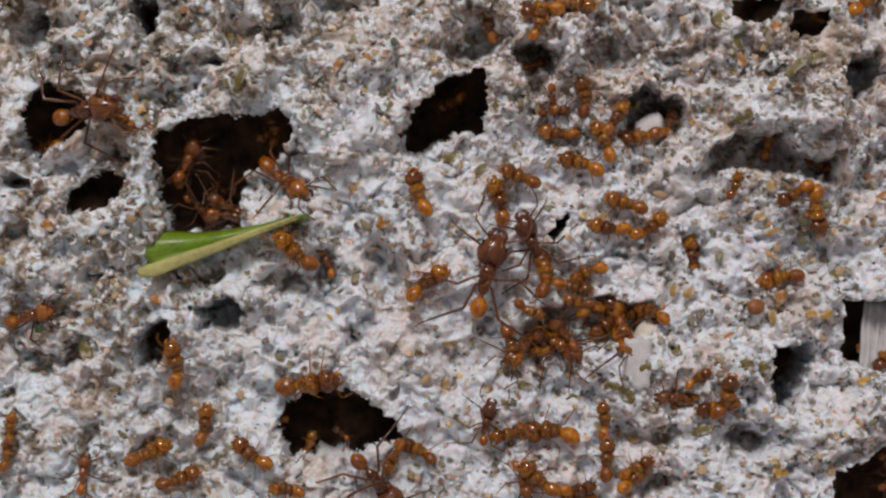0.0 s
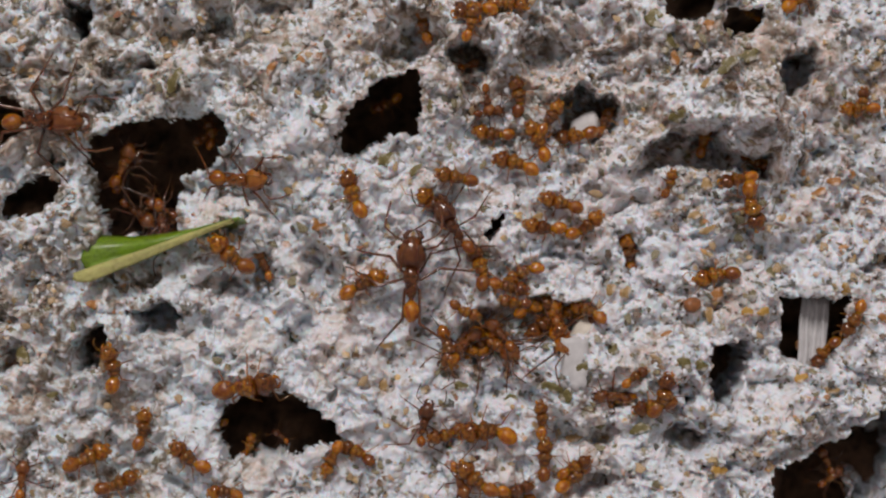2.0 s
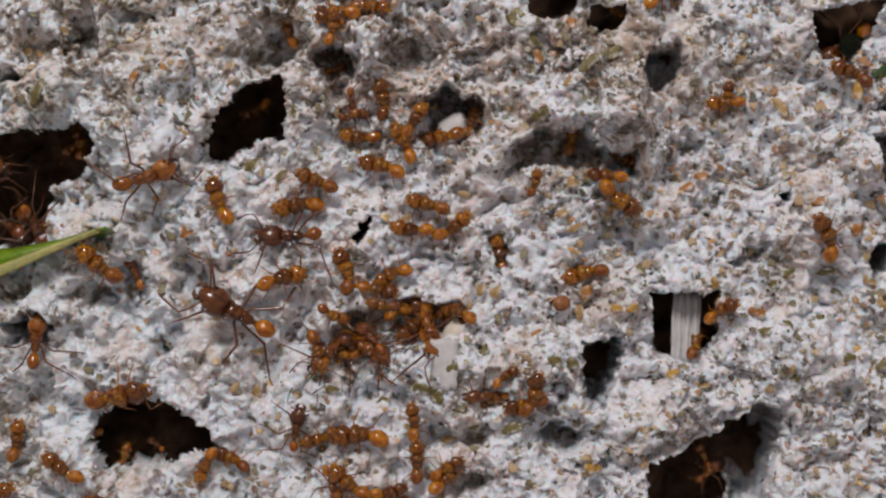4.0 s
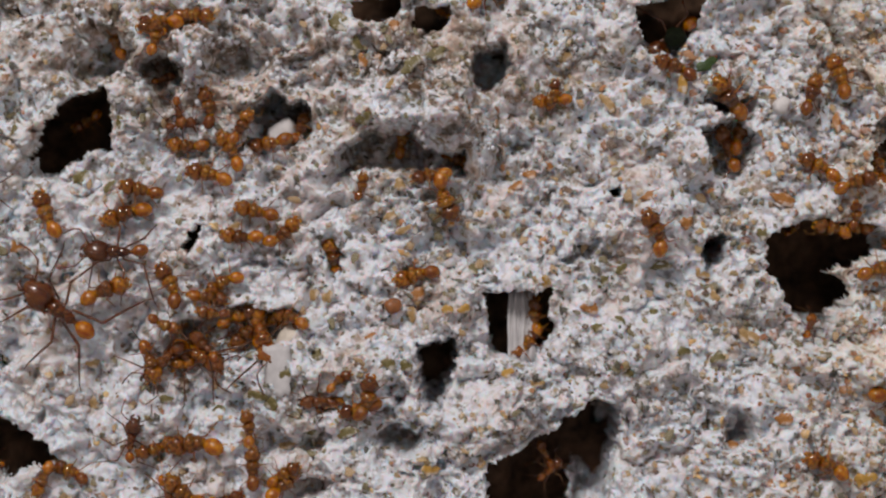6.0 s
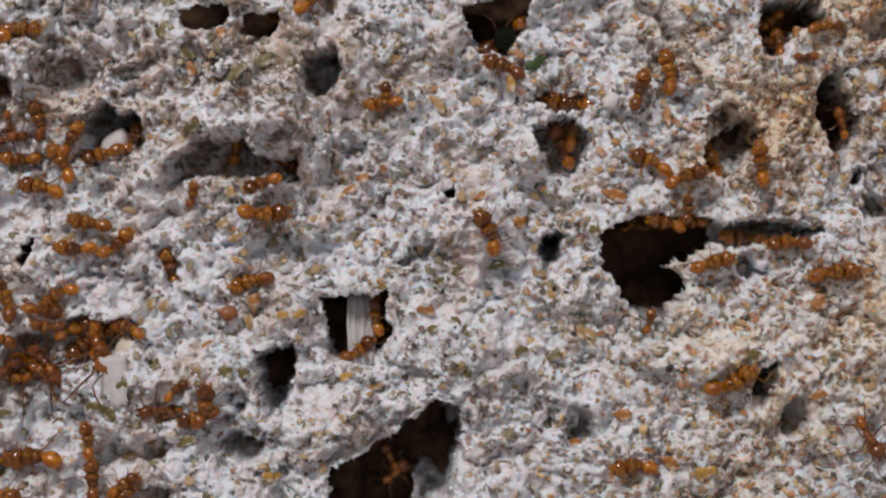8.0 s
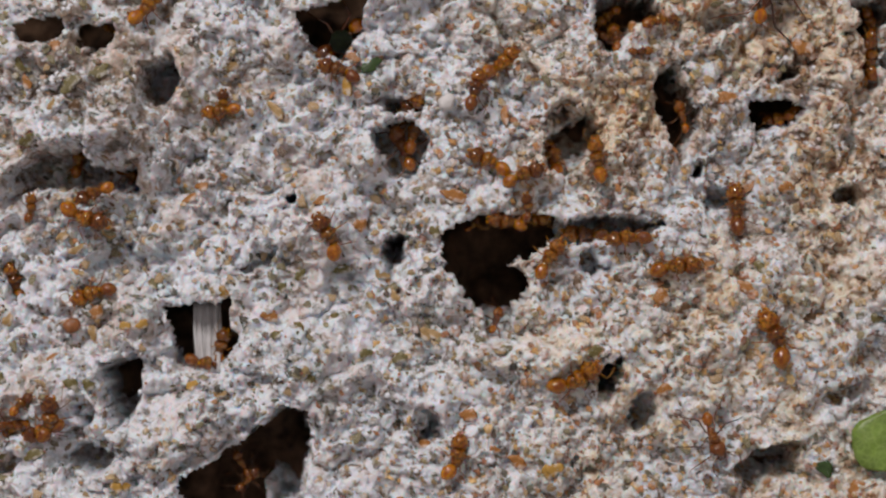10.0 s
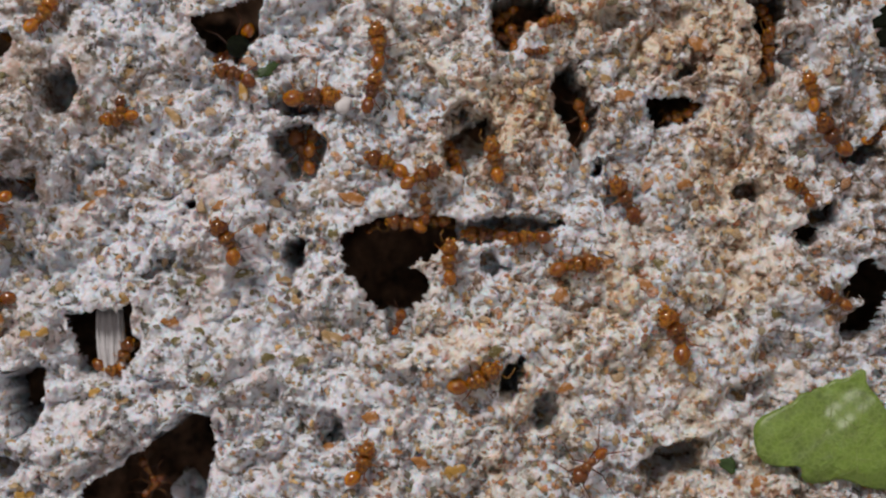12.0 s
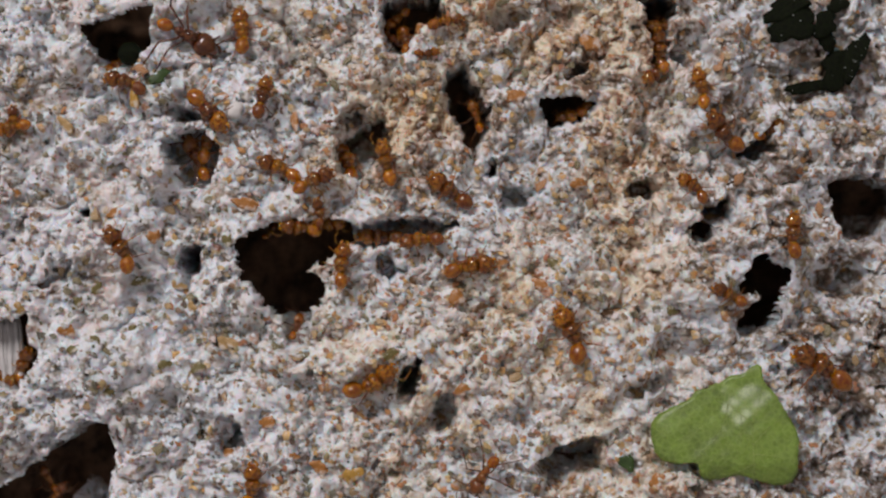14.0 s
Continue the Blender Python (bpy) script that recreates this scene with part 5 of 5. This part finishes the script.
fragment(77.67, 10.35, 3.00, 1.73, 65, LEAF_DARK, name="leaf_scrap", label="dark wet green leaf scrap on fungus", out=0.6, rough=0.18, plump=0.3, beads=26)


def build_stalk():
    """Pale fibres that stand in the square hollow."""
    ob = tagged(new("pale_stalk"), "pale fibrous plant stalk standing inside a hollow", "stalk")
    x, z = 26.24, -3.07
    for k in range(10):
        bm = bmesh.new()
        px = x - 0.72 + 0.165 * k
        tube(bm, [Vector((px + 0.03 * math.sin(k * 3 + i), 2.0 + 0.1 * math.sin(k * 2.1) + 0.1 * i / 8, z - 2.1 + 4.2 * i / 8)) * MM for i in range(9)], [(0.15 if k % 3 else 0.11) * MM] * 9, 7)
        part("fibre", smooth(bm), PALE, ob)
    return ob


def build_flake(x, z, w, h, turn, material, out):
    """A thin torn flake."""
    bm = bmesh.new()
    rows = []
    for i in range(9):
        s = i / 8 - 0.5
        rows.append([Vector((w * (v - 0.5) * (0.95 + 0.1 * s - 0.25 * s * s) + 0.03 * w * math.sin(i * 2.3), h * s - 0.05 * h * math.sin(13 * v) * (i == 0) + 0.05 * w * math.sin(v * 9 + 0.4 * i), 0.12 * math.sin(v * 2.5 + s * 2))) * MM for v in (0, 0.2, 0.4, 0.6, 0.8, 1)])
    sheet(bm, rows)
    thicken(bm, 0.07 * MM)
    me = bpy.data.meshes.new("pale_flake")
    bm.to_mesh(me)
    bm.free()
    me.materials.append(material)
    ob = tagged(new("pale_flake", me), "thin torn pale flake among the ants", "flake", "pale flakes")
    ob.matrix_basis = on_face(x, z, turn, out, 0.5)
    return ob


build_stalk()
fragment(41.19, 10.21, 1.3, 1.1, 30, BROOD, "pale brood lump between two small ants", 0.25, 0.8, "brood_lump", 0.08)
fragment(11.79, 8.18, 2.2, 2.1, 0, BROOD, "pale round lump of brood inside a hollow", -0.6, 0.9, "brood_ball", 0.06, deep=1.9)
build_flake(11.88, -5.77, 1.7, 3.0, 2, PALE, 0.05)
build_flake(11.30, -3.12, 0.45, 2.0, 0, PALE, 0.15)
build_flake(12.26, -3.99, 1.2, 2.0, -25, CREAM, 0.3)


larger_chips(290)


def scatter_tufts(count):
    """Small white clumps of fungus threads, heaped in drifts over the chips."""
    rnd = random.Random(23)
    bm = bmesh.new()
    bmesh.ops.create_icosphere(bm, subdivisions=1, radius=1)
    ball = np.array([v.co[:] for v in bm.verts])
    tris = np.array([[v.index for v in f.verts] for f in bm.faces])
    bm.free()
    verts, faces = [], []
    while count > 0:
        x, z = rnd.uniform(X0 + 1, X1 - 1), rnd.uniform(Z0 + 1, Z1 - 1)
        if gaping(x, z, 0.1):
            continue
        edge = gaping(x, z, 0.4)
        if not edge and rnd.random() > 0.35 + 0.6 * clot(x, z, 1.7, 91) - 0.3 * ease(x, 40, 50) * (1 - ease(x, 62, 70)):
            continue
        count -= 1
        r = rnd.uniform(0.05, 0.12) if edge else rnd.uniform(0.09, 0.24)
        jitter = np.array([[rnd.uniform(0.75, 1.2) for _ in range(3)] for _ in ball])
        centre = np.array((x, sample(DEPTH, x, z) + (0.25 if edge else 0.5) * r, z))
        faces.append(tris + len(ball) * len(verts))
        verts.append((ball * jitter * r * np.array((1, 0.8, 1)) + centre) * MM)
    me = bpy.data.meshes.new("fungus_tufts")
    me.from_pydata(np.concatenate(verts).tolist(), [], np.concatenate(faces).tolist())
    me.polygons.foreach_set("use_smooth", np.ones(len(me.polygons), bool))
    me.materials.append(TUFT)
    return tagged(new("fungus_tufts", me), "tiny white cottony clumps of fungus threads", "fungus", kind="stuff")


scatter_tufts(6500)


def motions():
    """All that moves."""
    roam(major, 5.39, [(0, -21.29, 6.74, 25), (1.5, -20.85, 6.37, 15), (2.2, -20.15, 6.30, 4)])
    roam(medium, 4.33, [(0, -10.10, 3.22, -37), (0.5, -9.84, 3.12, -35), (1, -9.43, 3.43, -26), (1.5, -8.89, 3.62, -10), (2.2, -8.61, 3.85, 13), (4.3, -6.60, 4.69, 20), (5, -7.08, 4.99, 21)])
    roam(major, 3.71, [(0, -13.11, 1.22, -9), (1.5, -13.11, 1.27, -4), (2.2, -13.49, 0.56, -94), (4.3, -13.37, 1.69, -51)])
    roam(medium, 3.67, [(2.2, -24.21, -6.02, 21), (4.3, -11.42, -6.08, 93)])
    roam(major, 4.91, [(0, -3.04, -13.51, -47), (0.6, -2.58, -14.32, -51), (1.2, -1.67, -16.47, -52), (2, -0.47, -18.63, -51)])
    roam(major, 5.45, [(0, 2.42, -1.83, 80), (0.5, 2.50, -1.68, 81), (1, 2.70, -1.46, 80), (1.5, 2.61, -1.41, 78), (2.2, 1.88, -2.20, 100), (4.3, -0.29, -3.44, 155), (5, -0.49, -3.27, 152), (6.5, -0.59, -2.49, 140), (7.5, -0.52, -2.93, 137)])
    roam(major, 4.10, [(0, 5.51, 0.48, 119), (1.5, 4.71, 1.77, 125), (2.2, 4.61, 1.21, 133), (4.3, 2.65, 1.02, -174), (5, 2.35, 0.95, -176), (6.5, 3.05, 0.67, -177), (7.5, 3.50, 0.81, -174)])
    roam(minor, 2.29, [(0, 4.18, 4.54, 163), (2.2, 4.28, 4.55, 173), (4.3, 3.91, 4.60, 158), (5, 3.72, 4.70, 158), (6.5, 3.94, 4.68, 173), (7.5, 3.99, 4.73, 175)])
    roam(minor, 2.72, [(0, 2.98, 3.07, 115), (1.5, 3.10, 3.11, 122), (2.2, 3.16, 2.58, 142), (4.3, 2.92, 3.52, -168), (5, 2.83, 3.60, -164), (6.5, 2.94, 3.59, -161), (7.5, 3.02, 3.76, -167)])
    roam(minor, 2.66, [(0, -0.96, -2.14, 41), (2.2, -0.96, -2.06, 28), (4.3, 2.04, -1.19, 17), (5, 1.63, -1.24, 21)])
    roam(minor, 2.57, [(0, 6.16, -1.34, 100), (2.2, 6.13, -0.86, 113), (4.3, 5.85, -0.86, 108), (5, 5.66, -1.10, 117)])
    roam(minor, 2.11, [(0, 20.24, 4.98, -143), (2.2, 20.77, 5.43, -162), (4.3, 20.97, 5.43, 178), (5, 20.61, 5.54, -168), (6.5, 20.96, 5.51, -164), (7.5, 21.05, 5.44, -159), (8.7, 20.52, 5.56, -150)])
    roam(minor, 2.73, [(0, 21.32, 4.20, -73), (2.2, 21.34, 4.35, -65), (4.3, 21.35, 4.56, -31), (5, 21.27, 4.74, -47), (6.5, 21.30, 4.63, -69), (7.5, 21.16, 4.14, -8), (8.7, 19.78, 3.73, -0), (10.8, 19.78, 5.13, -45), (11, 20.09, 5.24, -53)])
    roam(minor, 2.13, [(2.2, 28.34, -1.94, -118), (4.3, 28.01, -1.98, 46), (5, 27.45, -2.23, 80), (6.5, 27.33, -2.49, 85), (7.5, 27.48, -2.15, 86), (8.7, 27.30, -2.79, 82), (11, 26.95, -3.76, 67)])
    roam(minor, 2.18, [(2.2, 27.33, -4.29, -120), (4.3, 27.10, -4.25, 90), (5, 27.01, -4.34, 79), (6.5, 26.75, -4.38, 45), (7.5, 26.60, -4.35, 33), (8.7, 25.40, -4.87, 43), (11, 25.90, -4.87, -13)])
    roam(minor, 3.06, [(5, 38.37, 11.13, 114), (6.5, 38.49, 10.86, 126), (7.5, 39.03, 10.71, 174), (8.7, 39.24, 10.53, 179), (10.8, 39.67, 10.37, -9), (11, 39.82, 10.50, 0), (12.5, 39.20, 11.16, -4), (14, 39.97, 10.54, -37)])
    roam(minor, 2.56, [(6.5, 45.15, 11.83, 115), (7.5, 45.40, 11.67, 114), (8.7, 44.33, 11.85, 69), (10.8, 44.20, 12.58, 17), (11, 44.44, 12.63, 14), (12.5, 42.74, 14.05, 117), (14, 42.15, 14.71, 99)])
    roam(minor, 2.38, [(8.7, 46.88, 0.72, 12), (10.8, 46.52, 0.54, 75), (11, 46.67, 0.47, 76), (12.5, 46.77, 0.56, 86), (14, 46.67, 0.56, 79)])
    roam(minor, 2.60, [(6.5, 44.29, -10.64, 160), (7.5, 43.34, -11.07, -179), (8.7, 41.18, -11.07, 180), (10.8, 40.77, -10.74, 24), (11, 40.92, -10.79, 27), (12.5, 40.75, -11.17, 73), (14, 40.30, -12.01, 79)])
    roam(major, 4.12, [(8.5, 60.28, 14.23, 47), (8.7, 60.19, 14.41, 50), (10.8, 60.54, 16.54, 67), (11, 61.06, 17.00, 68), (12.5, 61.83, 19.83, 51)])
    roam(medium, 3.1, [(8.7, 55.69, -9.56, -60), (11, 55.32, -10.37, -100), (11.5, 54.69, -11.31, -125), (12, 54.58, -11.48, -137), (12.5, 54.52, -11.47, -137), (13, 54.53, -11.47, -133), (13.5, 54.42, -11.56, -128), (14, 54.42, -11.87, -130)], lift=0.35)
    roam(minor, 2.77, [(10.8, 58.29, 2.93, 94), (11, 58.33, 2.92, 95), (12.5, 56.34, 4.01, 136), (14, 53.41, 4.44, 140)])
    roam(minor, 1.78, [(11, 66.64, 13.87, 106), (14, 66.42, 13.41, -172)])
    roam(minor, 2.00, [(11, 66.39, 10.82, -122), (14, 65.89, 10.41, -161)])
    roam(major, 4.31, [(10.8, 35.14, 14.66, -136), (11, 34.98, 14.47, -138), (12.5, 35.28, 14.69, -120), (13.5, 36.90, 15.07, -58), (14, 38.09, 15.19, -30)])


motions()
